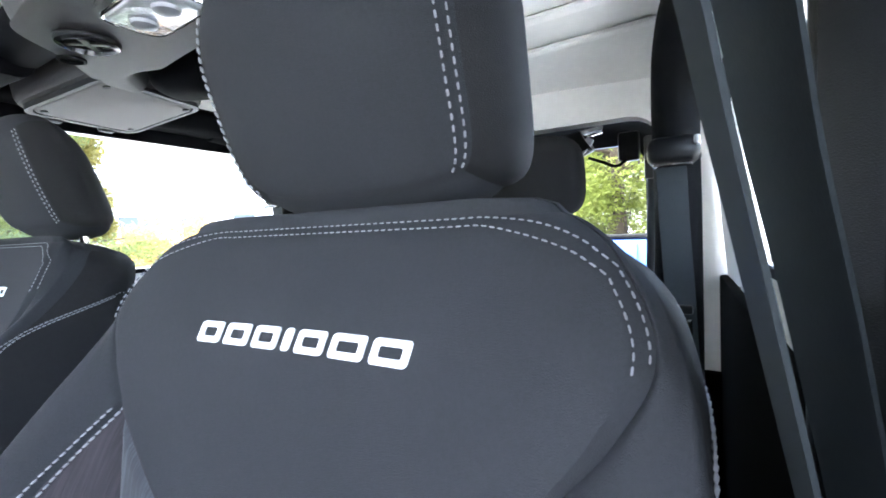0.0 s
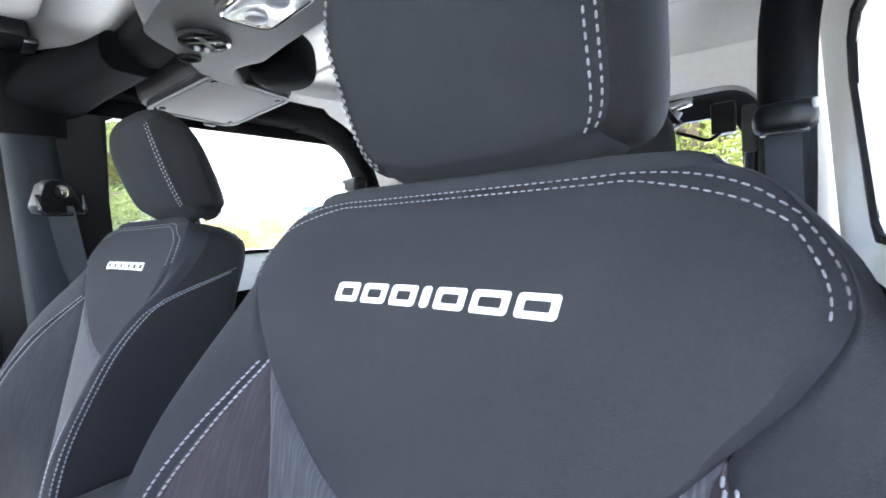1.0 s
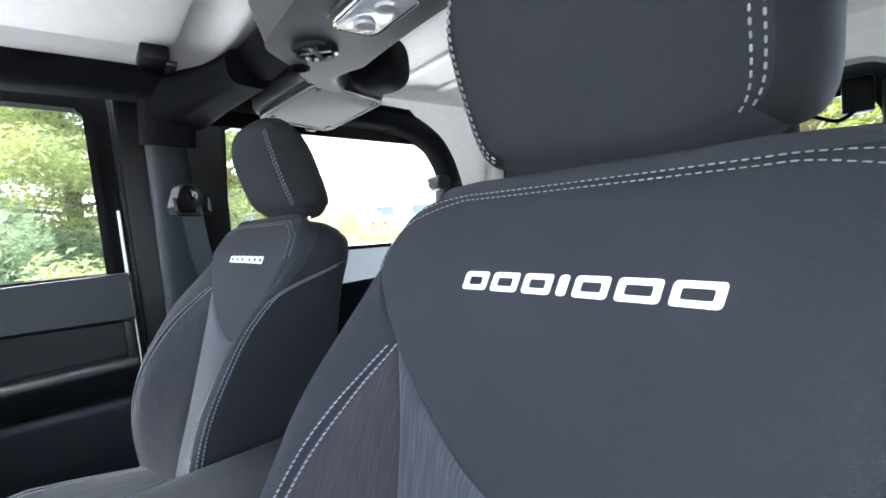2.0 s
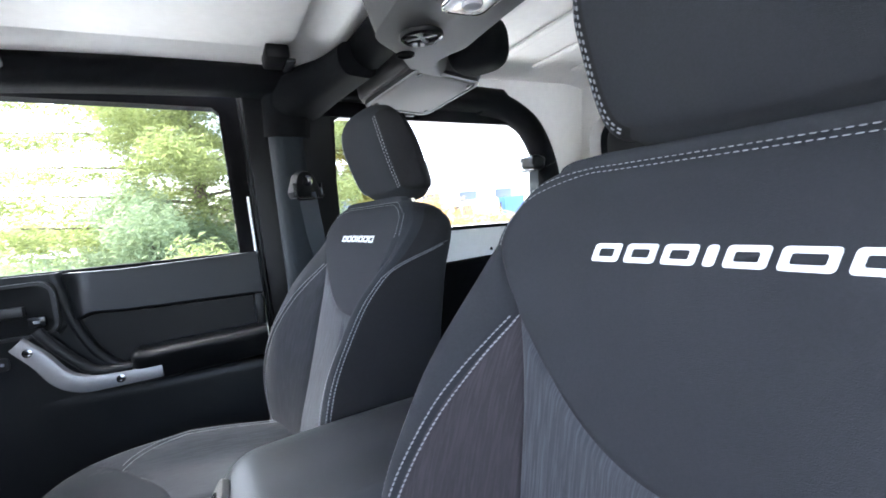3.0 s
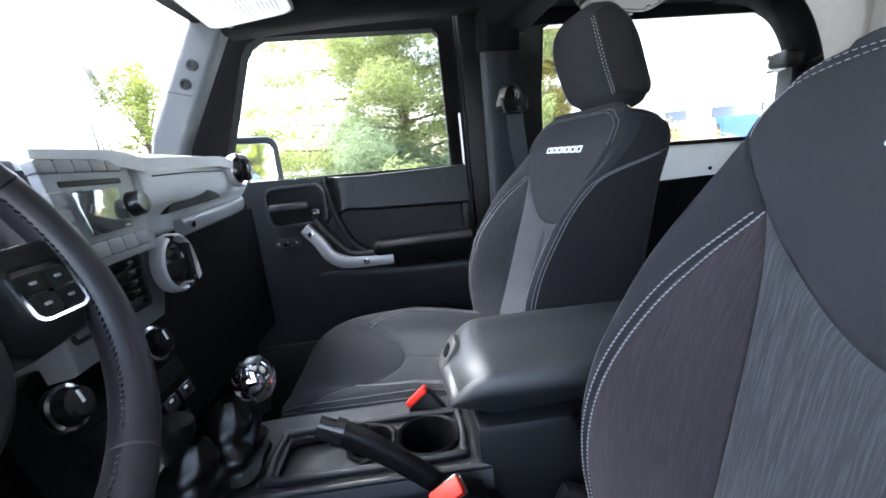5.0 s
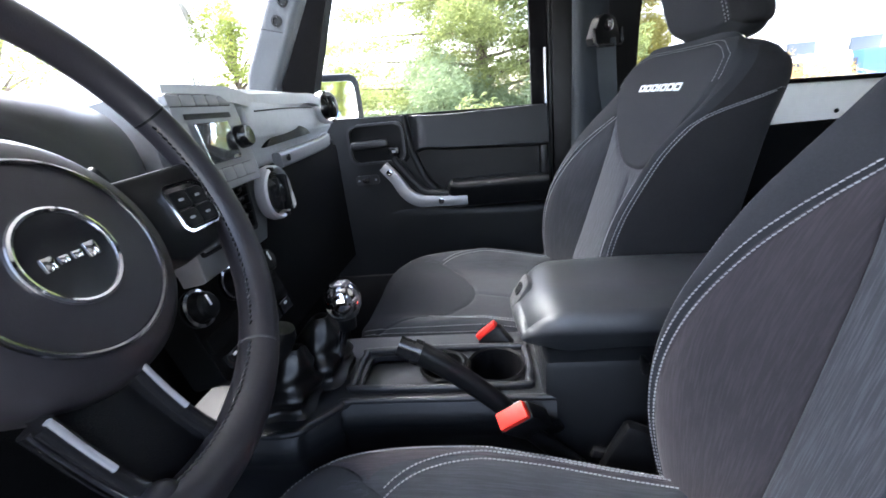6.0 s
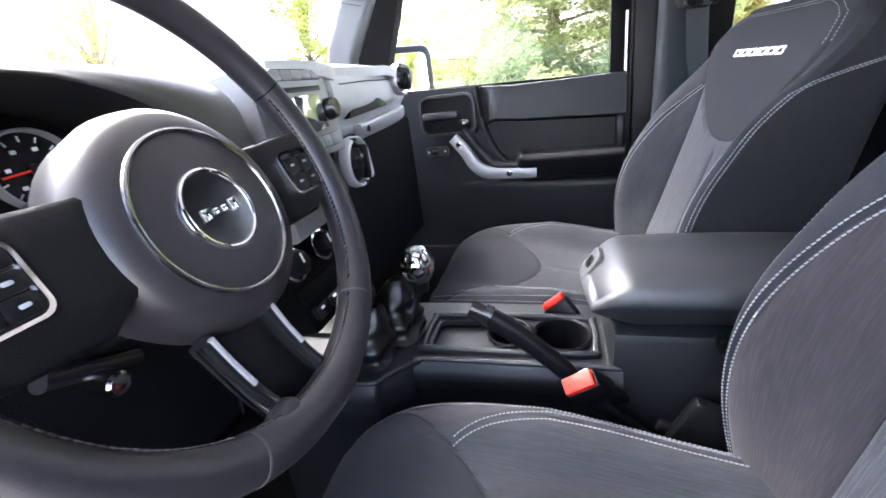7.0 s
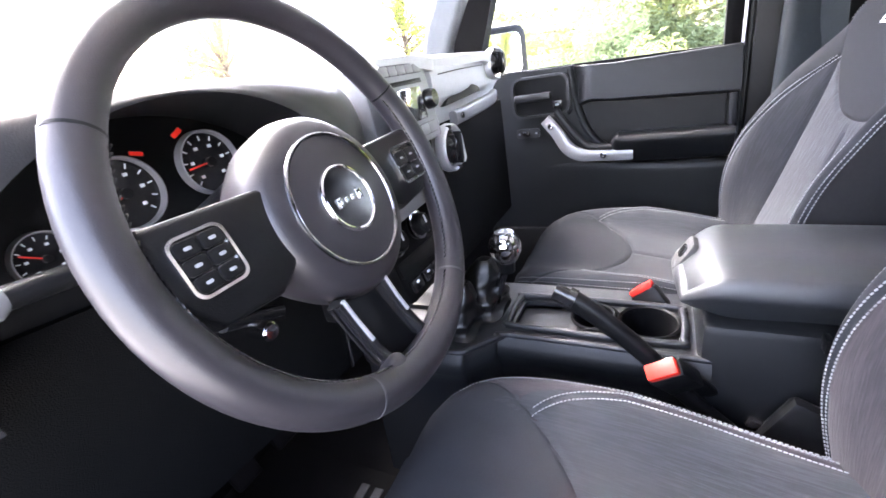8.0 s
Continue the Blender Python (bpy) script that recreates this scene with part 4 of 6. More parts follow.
part("tray_floor", plate([(x, y) for x, y in tray_hole], .003, .0005, T(0, 0, .976)), DECK, console)
part("tray_divider", sweep(smooth_path([(-.045, .440, .985), (-.025, .405, .985), (.0, .395, .985), (.03, .405, .985), (.045, .44, .985)], 6), rounded(.006, .022, .002, 3)), BLACK, console)
def flank(sgn):
    def f(u, v):
        y = .265 + .535 * u
        half = .098 - .028 * max(0, (u - .6) / .4) ** 1.5
        return Vector((sgn * (half + .004 + .022 * v), y, .988 - .30 * v))
    return f
part("console_flank", sheet(flank(1), 16, 10, .004), DECK, console, "")
near_curve = smooth_path([(x, y, .988) for x, y in near_edge], 6)
def near_flank(u, v):
    p = near_curve[round(u * (len(near_curve) - 1))]
    return Vector((p.x - .004 - .010 * math.sin(math.pi * min(1, v * 6)) - .020 * v, p.y, p.z - .30 * v))
part("console_flank", sheet(near_flank, len(near_curve) - 1, 24, .004), DOORSKIN, console, "")
part("deck_edge", sweep(near_curve, rounded(.010, .010, .004, 3)), DECK, console, "rounded edge of the deck")
part("window_switch", rbox((.05, .10, .012), .004, T(-.005, .76, .994)), BLACK, console)

for o in console.children_recursive:
    if o.name.startswith(("console_deck", "deck_edge", "cup_well", "tray_", "console_flank", "window_switch")):
        o.data.transform(Matrix.Translation((0.012, -0.004, -0.012)))
# ---- levers ----
shifter = thing("gear_lever", "chrome ball gear lever knob on a black boot", "gear lever", (0, .60, .985))
part("knob", lathe([(0, -.030), (.012, -.029), (.020, -.022), (.0265, -.008), (.0275, .004), (.0245, .017), (.017, .0255), (.0165, .0262), (0, .0272)], 40, T(.002, .560, 1.108)), CHROME, shifter, "polished chrome ball knob")
part("knob_cap", lathe([(.0162, .0264), (.015, .0285), (0, .0290)], 32, T(.002, .560, 1.108)), SMOKE_CHROME, shifter, "dark knob cap")
bm = bmesh.new()
for x in (-.006, 0, .006):
    merge(bm, rbox((.0012, .012, .0006), .0002, T(.002 + x, .560, 1.1374)))
merge(bm, rbox((.0132, .0012, .0006), .0002, T(.002, .560, 1.1374)))
part("shift_pattern", bm, MARK, shifter)
part("knob_collar", lathe([(.013, -.045), (.0145, -.030), (.016, -.026), (.014, -.022)], 24, T(.002, .560, 1.108)), BLACK, shifter)
part("shaft", sweep([Vector((.002, .600, .97)), Vector((.002, .562, 1.075))], circle(.008)), SMOKE_CHROME, shifter)
def boot(c, r0, h):
    def f(u, v):
        a = 2 * math.pi * u
        fold = 1 + .11 * math.sin(v * 17 + 2 * math.sin(a) + a) * (1 - v) + .09 * math.sin(a * 5 + v * 6) * (1 - .5 * v)
        r = (r0 * (1 - v) ** .8 + .011) * fold
        q = 1 / max(abs(math.cos(a)), abs(math.sin(a))) ** .35
        return Vector((c[0] + r * q * math.cos(a), c[1] + r * q * math.sin(a) - .03 * v, c[2] + h * v))
    return f
part("boot", sheet(boot((.012, .635, .985), .050, .095), 40, 28), BOOT, shifter, "creased black leather boot")
transfer = thing("transfer_lever", "low black transfer case lever with leather boot", "gear lever", (-.062, .655, .985))
part("boot", sheet(boot((-.060, .650, .985), .042, .085), 40, 24), BOOT, transfer, "creased black leather boot")
part("grip", lathe([(0, -.035), (.012, -.03), (.017, -.01), (.020, .012), (.016, .024), (0, .027)], 24, T(-.070, .630, 1.085, 20)), BLACK, transfer)
part("shaft", sweep([Vector((-.060, .650, .99)), Vector((-.069, .632, 1.07))], circle(.007)), BLACK, transfer)

handbrake = thing("handbrake", "black handbrake lever resting beside the console", "handbrake", (-.092, .30, .93))
part("lever", sweep(smooth_path([(-.094, .235, .890), (-.092, .29, .938), (-.089, .34, .994), (-.086, .40, 1.046), (-.084, .437, 1.070)], 6), rounded(.023, .028, .010, 4), False, (0, 0, 1), True, [.75 + .35 * k / 24 for k in range(25)]), BLACK, handbrake, "black grip")
part("lever_collar", sweep([Vector((-.0838, .434, 1.068)), Vector((-.0832, .444, 1.0725))], rounded(.026, .032, .011, 4)), BLACK_GLOSS, handbrake)
part("release_button", sweep([Vector((-.083, .444, 1.072)), Vector((-.0825, .462, 1.081))], rounded(.021, .026, .009, 4)), BLACK_GLOSS, handbrake, "release button")


def buckle(at, turn, label):
    b = thing("seat_belt_buckle", label, "buckle", at, "buckles", turn=turn)
    part("buckle_body", rbox((.025, .046, .062), .005, T(0, 0, -.026)), BLACK, b, "", True)
    part("red_button", rbox((.0215, .040, .012), .003, T(0, .0, .008)), RED, b, "red release button", True)
    part("buckle_slot", rbox((.004, .036, .004), .001, T(.0115, 0, .006)), BLACK_GLOSS, b, "", True)
    part("buckle_stem", sweep(smooth_path([(0, 0, -.06), (0, .0, -.10), (0, .01, -.17)], 5), rounded(.012, .040, .005, 3), False, (0, 1, 0)), BLACK, b, "", True)
    return b
buckle((-.125, .318, 1.000), pose(0, 0, 0, -38, -28, 20), "black belt buckle with red button beside the driver's seat")
buckle((.088, .349, .990), pose(0, 0, 0, -40, 12, -10), "black belt buckle with red button beside the passenger seat")


# ---- passenger door ----
door = thing("car_door", "closed black passenger door with window and silver pull handle", "car door", (.70, .20, .80))
YZ = Matrix(((0, 0, 1, 0), (1, 0, 0, 0), (0, 1, 0, 0), (0, 0, 0, 1)))
def at_x(x):
    return Matrix.Translation((x, 0, 0)) @ YZ
sill = 1.335
# the darker armrest vinyl here also stands in for shade under the overhang
part("lower_panel", plate([(.165, .80), (.86, .80), (.86, 1.345), (.80, 1.352), (.72, 1.352), (.165, sill)], .03, .004, at_x(.726)), ARMPAD, door, "black vinyl in the door recess, darkened for the overhang's shade")
front_edge = smooth_path([(.572, 1.346, 0), (.568, 1.300, 0), (.556, 1.235, 0), (.530, 1.165, 0), (.490, 1.118, 0), (.430, 1.095, 0), (.165, 1.085, 0)], 5)
part("front_trim", plate([(.165, .80), (.86, .80), (.86, 1.345), (.80, 1.352), (.72, 1.352)] + [(p.x, p.y) for p in front_edge], .024, .001, at_x(.705)), DOORSKIN, door, "black moulded trim round the release")
part("trim_lip", sweep([Vector((.716, p.x, p.y)) for p in front_edge], circle(.013, 10)), DOORSKIN, door)
def upper_roll(u, v):
    y = .165 + .412 * u
    low = 1.222 + .05 * (y - .185) - .045 * max(0, (u - .84) / .16) ** 1.5
    x = .752 - .040 * math.sin(min(1, v / .14) * math.pi / 2) - .030 * v ** .8 + .044 * max(0, (v - .90) / .10) ** 1.6
    x += .022 * math.exp(-((y - .556) / .024) ** 2) * min(1, v * 3)
    z = sill + .004 * math.sin(min(1, v * 2) * math.pi) - (sill - low) * max(0, v - .12) / .88 + .008 * max(0, (u - .7) / .3)
    return Vector((x, y, z))
part("upper_roll", sheet(upper_roll, 60, 36, .006), DOORSKIN, door, "padded sill below the window")
part("recess_end", rbox((.044, .022, .085), .007, T(.698, .178, 1.188)), DOORSKIN, door)
arm_prof = smooth_path([(.726, 0, 1.147), (.680, 0, 1.152), (.652, 0, 1.151), (.640, 0, 1.144), (.638, 0, 1.134), (.650, 0, 1.112), (.664, 0, 1.088), (.678, 0, 1.072), (.716, 0, 1.066)], 4)
def armrest(u, v):
    p = arm_prof[round(v * (len(arm_prof) - 1))]
    t = max(0, (u - .93) / .07)
    k = math.sqrt(max(0.0, 1 - .80 * t * t))
    return Vector((.716 - (.716 - p.x) * k, .172 + .290 * u, 1.112 + (p.z - 1.112) * k + .004 * math.exp(-((u - .93) / .03) ** 2) * (p.z > 1.13)))
part("armrest", sheet(armrest, 40, len(arm_prof) - 1), ARMPAD, door, "padded black armrest")
part("pull_lip", sweep(smooth_path([(.676, .606, 1.232), (.672, .590, 1.206), (.668, .553, 1.158), (.664, .517, 1.126), (.662, .455, 1.120)], 8), rounded(.020, .024, .009, 4), False, (1, 0, 0)), DOORSKIN, door, "dark lip behind the pull handle")
def swell(u, v):
    y = .165 + .60 * u
    s_ = .5 + .5 * math.cos(math.pi * u)
    return Vector((.707 - .030 * s_ * math.sin(math.pi / 2 * min(1, v * 9)) ** .6 + .006 * v, y, 1.072 + .004 * u - .25 * v))
part("lower_pocket", sheet(swell, 30, 36), DOORSKIN, door, "dark lower door pocket")
hb = part("release_bezel", frame_ring(rounded(.170, .116, .030, 5), rounded(.154, .102, .022, 5), .018, at_x(.686) @ T(.655, 1.276, 0, 0, 0, 0)), BEZEL_DARK, door, "raised frame round the door release")
part("release_well", plate(rounded(.156, .104, .020, 4), .004, .001, at_x(.704) @ T(.655, 1.276, -.004)), BLACK, hb)
part("release_lever", rbox((.016, .108, .022), .005, T(.686, .676, 1.276)), BEZEL_DARK, hb, "dark release lever")
part("lock_slider", rbox((.012, .030, .024), .004, T(.690, .606, 1.250)), BLACK_GLOSS, hb)
part("lock_mark", rbox((.002, .010, .006), .0005, T(.6835, .606, 1.250)), ICON, hb)
sw = part("door_switch", plate(rounded(.072, .028, .008, 3), .006, .001, at_x(.698) @ T(.700, 1.172, -.004)), BEZEL_DARK, door, "mirror switch plate")
for dy in (-.026, .026):
    part("switch_mark", rbox((.003, .006, .006), .001, T(.693, .700 + dy, 1.172)), ICON, sw)
part("switch_key", rbox((.006, .020, .014), .002, T(.692, .705, 1.172)), BLACK_GLOSS, sw)
def strap_shape(mid, widths):
    """The outline of a flat band along a bent middle line."""
    left, right = [], []
    n_ = len(mid)
    for i_, p in enumerate(mid):
        d = (mid[min(i_ + 1, n_ - 1)] - mid[max(i_ - 1, 0)]).normalized()
        q = Vector((-d.y, d.x, 0))
        w_ = widths(i_ / (n_ - 1)) / 2
        left.append((p.x + q.x * w_, p.y + q.y * w_))
        right.append((p.x - q.x * w_, p.y - q.y * w_))
    return left + right[::-1]
band = smooth_path([(.640, 1.212, 0), (.606, 1.172, 0), (.578, 1.128, 0), (.545, 1.106, 0), (.50, 1.101, 0), (.402, 1.097, 0)], 6)
grip_bm = bmesh.new()
ol = strap_shape(band, lambda t: .030 + .006 * math.sin(math.pi * t))
nb = len(band)
for x_, k_ in ((.668, 1.0), (.655, 1.0), (.651, .93), (.6495, .80)):
    for i_, (y_, z_) in enumerate(ol):
        c_ = band[i_] if i_ < nb else band[2 * nb - 1 - i_]
        lift = .012 * (1 - math.sin(math.pi / 2 * min(1, 2 * (i_ if i_ < nb else 2 * nb - 1 - i_) / (nb - 1))))
        grip_bm.verts.new((x_ + lift, c_.x + (y_ - c_.x) * k_, c_.y + (z_ - c_.y) * k_))
grip_bm.verts.ensure_lookup_table()
no = len(ol)
for r_ in range(3):
    for i_ in range(no):
        j_ = (i_ + 1) % no
        grip_bm.faces.new([grip_bm.verts[k_] for k_ in (r_ * no + i_, r_ * no + j_, (r_ + 1) * no + j_, (r_ + 1) * no + i_)])
for i_ in range(nb - 1):
    for base_ in (0, 3 * no):
        grip_bm.faces.new([grip_bm.verts[base_ + k_] for k_ in (i_, i_ + 1, no - 2 - i_, no - 1 - i_)])
pull = part("pull_handle", grip_bm, SILVER, door, "silver pull handle")
for y, z, x in ((.622, 1.193, .6555), (.478, 1.101, .6462)):
    part("handle_screw", lathe([(.0085, 0), (.0085, .003), (.005, .004), (.004, .0032), (0, .0032)], 18, at_x(x + .004) @ T(y, z, 0, 180)), SMOKE_CHROME, pull, "recessed screw")
outer_w = [(.150, sill - .02), (.97, sill + .0), (.97, 1.42), (.815, 1.775), (.75, 1.785), (.150, 1.765)]
inner_w = [(.200, sill + .002), (.835, sill + .020), (.832, 1.43), (.752, 1.650), (.738, 1.688), (.718, 1.716), (.685, 1.732), (.215, 1.712), (.200, 1.695)]
seal_w = ((-.012, -.004), (.012, -.004), (.014, 0), (.013, .004), (.011, .007), (.008, .010), (.004, .014), (-.010, .014), (-.012, .006))
part("window_frame", wall(outer_w, [inner_w], .05, at_x(.735)), RUBBER, door, "black window frame")
part("window_seal", wall([(y + dy, z + dz) for (y, z), (dy, dz) in zip(inner_w, seal_w)], [[(y - dy * .3, z - dz * .3) for (y, z), (dy, dz) in zip(inner_w, seal_w)]], .03, at_x(.722)), RUBBER, door, "rubber window seal")
pane = part("window_pane", plate(inner_w, .004, .001, at_x(.758)), GLASS, door, "clear window glass")
pane.visible_shadow = False
part("door_edge", rbox((.05, .004, .55), .001, T(.742, .160, 1.06)), PILLAR, door, "grey door edge")
part("body_edge", rbox((.010, .006, .15), .002, T(.716, .166, 1.405)), TRIM_WHITE, door, "white painted edge of the opening")
part("door_end", rbox((.06, .030, .98), .006, T(.752, .143, 1.27)), BLACK, door)
mir = part("side_mirror", plate(rounded(.212, .196, .040, 5), .07, .02, T(.975, .815, 1.402, 90, 0, -37) @ T(-.026, 0, -.07)), BLACK, door, "black side mirror")
part("mirror_glass", plate(rounded(.160, .136, .026, 5), .003, .0006, T(.975, .815, 1.402, 90, 0, -37) @ T(-.034, .004, -.001)), MIRROR, mir, "mirror glass")
part("mirror_arm", sweep(smooth_path([(.80, .86, 1.37), (.86, .87, 1.365), (.92, .875, 1.37)], 5), rounded(.05, .03, .01, 3)), BLACK, mir)


# ---- seat belts ----
def belt_guide(parent, c, turn, loop=None):
    g = part("belt_guide", plate([(-.030, -.024), (.030, -.024), (.034, -.012), (.020, .022), (.008, .030), (-.008, .030), (-.020, .022), (-.034, -.012)], .022, .006, T(*c) @ turn @ T(0, .012, 0, 90)), BLACK, parent, "black belt guide")
    part("guide_bolt", lathe([(.011, 0), (.011, .004), (.006, .006), (0, .006)], 18, T(*c) @ turn @ T(0, -.010, .010, 90)), SMOKE_CHROME, g)
    part("guide_loop", sweep([T(*c) @ turn @ Vector(p) for p in ((-.033, -.010, .004), (-.034, -.013, -.020), (-.028, -.014, -.027), (.028, -.014, -.027), (.034, -.013, -.020), (.033, -.010, .004))], circle(.0042, 8)), loop or BLACK_GLOSS, g)
    return g
def strap(path, w=.047, face_dir=(0, 1, 0)):
    f = Vector(face_dir).normalized()
    bm = bmesh.new()
    rows = []
    for i, p in enumerate(path):
        t = (path[min(i + 1, len(path) - 1)] - path[max(i - 1, 0)]).normalized()
        s = t.cross(f).normalized()
        n = s.cross(t).normalized()
        rows.append([bm.verts.new(p + s * a * w / 2 + n * b * .0007) for a, b in ((-1, -1), (1, -1), (1, 1), (-1, 1))])
    for a, b in zip(rows, rows[1:]):
        for j in range(4):
            bm.faces.new((a[j], a[(j + 1) % 4], b[(j + 1) % 4], b[j]))
    bm.faces.new(rows[0][::-1]), bm.faces.new(rows[-1])
    return bm

pbelt = thing("seat_belt", "black seat belt hanging from the passenger side pillar", "seat belt", (.60, .03, 1.2), "seat belts")
belt_guide(pbelt, (.592, .044, 1.487), T(0, 0, 0, 0, 0, -62) @ Matrix.Scale(1.2, 4))
part("height_adjuster", rbox((.012, .034, .18), .004, T(.628, .055, 1.555)), BLACK, pbelt)
part("adjuster_slot", rbox((.006, .008, .12), .002, T(.621, .050, 1.575)), SMOKE_CHROME, pbelt)
part("webbing", strap(smooth_path([(.592, .040, 1.470), (.602, .030, 1.36), (.622, .010, 1.20), (.634, 0, 1.0), (.634, 0, .80)], 8), .047, (-.8, .6, 0)), WEBBING, pbelt, "black webbing")
dbelt = thing("seat_belt", "black seat belt hanging close beside the driver's seat", "seat belt", (-.60, -.12, 1.2), "seat belts")
belt_guide(dbelt, (-.600, .075, 1.675), T(0, 0, 0, 0, 0, 60))
part("webbing", strap(smooth_path([(-.588, .080, 1.655), (-.545, .070, 1.54), (-.5575, .0375, 1.459), (-.569, .017, 1.40), (-.589, -.018, 1.30), (-.629, -.075, 1.10), (-.655, -.10, .85)], 8), .047, (1, .07, -.22)), WEBBING, dbelt, "dark blue-black webbing")
part("return_webbing", strap(smooth_path([(-.596, .060, 1.655), (-.560, .030, 1.56), (-.573, -.0075, 1.46), (-.590, -.035, 1.38), (-.612, -.070, 1.27), (-.642, -.105, 1.1), (-.662, -.13, .85)], 8), .047, (1, .30, -.22)), WEBBING, dbelt, "dark webbing behind")
part("retractor_cover", rbox((.110, .024, .98), .008, T(-.658, -.142, 1.27)), BLACK, dbelt, "black plastic cover behind the webbing")
for sx, xx in ((1, .600), (-1, -.507)):
    rb = thing("seat_belt", "black rear seat belt hanging from the rear hoop", "seat belt", (xx, -.72, 1.2), "seat belts")
    bg = part("belt_guide", rbox((.082, .050, .046), .016, T(xx - sx * .005, -.694, 1.512, 12, 0, -8 * sx), 3), BLACK, rb, "rounded black belt guide")
    part("guide_end", rbox((.010, .026, .016), .004, T(xx + sx * .032, -.684, 1.524, 12)), BEZEL, bg, "pale end of the guide")
    part("guide_slot", rbox((.060, .012, .006), .002, T(xx - sx * .005, -.672, 1.487, 12)), BLACK_GLOSS, bg)
    part("webbing", strap(smooth_path([(xx - sx * .008, -.690, 1.49), (xx - sx * .004, -.688, 1.38), (xx + sx * .004, -.690, 1.22), (xx + sx * .010, -.70, 1.0), (xx + sx * .01, -.70, .80)], 8), .047, (0, 1, 0)), WEBBING, rb, "black webbing")
    part("belt_tongue", rbox((.050, .006, .030), .003, T(xx - sx * .004, -.682, 1.205)), SMOKE_CHROME, rb, "metal belt tongue")
    part("belt_stop", rbox((.052, .012, .016), .004, T(xx - sx * .004, -.683, 1.235)), BLACK, rb)


# ---- sport bar ----
sport = thing("sport_bar", "black padded roll bar under the white hardtop", "roll bar", (0, 0, 1.2))
pad = [(x, y) for x, y in rounded(.092, .066, .028, 5)]
for sx, xo in ((1, .605), (-1, -.600)):
    part("side_rail", sweep(smooth_path([(xo * 1.02, .72, 1.735), (xo, .45, 1.740), (xo, .20, 1.740), (xo, .02, 1.735), (xo * .99, -.25, 1.718), (xo * .985, -.52, 1.705)], 8), pad), PADDING, sport, "padded side rail")
    xr = xo if sx > 0 else -.503
    part("rear_hoop", sweep(smooth_path(([(xo * .985, -.50, 1.706), (xr, -.60, 1.690), (xr, -.69, 1.635), (xr, -.742, 1.54)] if sx > 0 else [(xo * .985, -.50, 1.735), (xr - .035, -.63, 1.745), (xr - .008, -.715, 1.70), (xr, -.752, 1.60)]) + [(xr, -.765, 1.42), (xr, -.775, 1.15), (xr, -.78, .80)], 8), circle(.040, 16)), PADDING, sport, "padded rear hoop")
    part("hoop_seam", sweep([Vector((xr, -.752, 1.508)), Vector((xr, -.754, 1.503))], circle(.0406, 18)), BLACK, sport)
    xb = .648 if sx > 0 else -.668
    part("b_post", sweep([Vector((xb - sx * .02, .06, 1.74)), Vector((xb, .062, 1.60)), Vector((xb + sx * .008, .065, 1.20)), Vector((xb + sx * .010, .065, .80))], rounded(.075, .085, .03, 5), False, (0, 1, 0)), POST if sx > 0 else PADDING, sport, "padded pillar post")
    part("post_sleeve", sweep([Vector((xb - sx * .030, .055, 1.755)), Vector((xb - sx * .012, .058, 1.66)), Vector((xb - sx * .006, .06, 1.615))], rounded(.115, .105, .04, 5), False, (0, 1, 0)), PADDING, sport, "black sleeve at the top of the post")
part("cross_bar", sweep(smooth_path([(-.60, .02, 1.735), (-.42, -.07, 1.738), (0, -.08, 1.745), (.42, -.07, 1.738), (.60, .02, 1.735)], 8), circle(.040, 16)), PADDING, sport, "padded cross bar")
part("gusset_sleeve", sweep(smooth_path([(.36, -.05, 1.715), (.44, -.03, 1.712), (.53, 0, 1.708), (.62, .035, 1.70)], 6), rounded(.10, .075, .030, 5), False, (0, 0, 1), True, [.9 + .55 * (k / 18) ** 2 for k in range(19)]), PADDING, sport, "zipped padding sleeve")

# ---- sound bar ----
pod = thing("sound_bar", "grey overhead sound bar with dome lamp and speakers", "sound bar", (0, -.12, 1.72))
def pod_shape(u, v):
    x = -.335 + .67 * u
    k = abs(x) / .40
    p = max(0, min(1, (abs(x) - .19) / .10))
    p = p * p * (3 - 2 * p)
    q = max(0, (abs(x) - .22) / .155) ** 1.4
    c, h = -.115 - .02 * k ** 2 - .10 * q, .100 - .048 * p
    y0, y1 = c + h, c - h
    prof = [(y0 + .01, 1.765), (y0, 1.735), (y0 - .010, 1.708), (y0 - .022, 1.700), (y1 + .030, 1.692), (y1 + .012, 1.700), (y1, 1.725), (y1 - .005, 1.765)]
    pts = smooth_path([(0, a, b) for a, b in prof], 4)
    g = pts[round(v * (len(pts) - 1))]
    return Vector((x, g.y, g.z - .012 * k ** 2))
part("pod_body", sheet(pod_shape, 80, 28), POD, pod, "grey moulded pod")
lampm = T(-.006, -.108, 1.694, 180)
for x in (-.028, .028):
    part("lamp_bulb", lathe([(0, .024), (.008, .023), (.014, .020), (.016, .015), (.016, .008)], 20, lampm @ T(x, 0, 0)), SILVER, pod, "pale bulb behind the lens")
part("lamp_frame", sweep([lampm @ Vector((x, y, .012)) for x, y in rounded(.128, .071, .018, 5)], circle(.0025, 8), True, (0, 0, 1), False), CHROME, pod, "bright lamp frame")
lamp = part("dome_lamp", plate(rounded(.125, .068, .016, 5), .016, .006, lampm), LENS, pod, "ribbed clear dome lamp")
part("lamp_bezel", frame_ring(rounded(.140, .082, .020, 5), rounded(.123, .066, .016, 5), .006, lampm), POD, lamp)
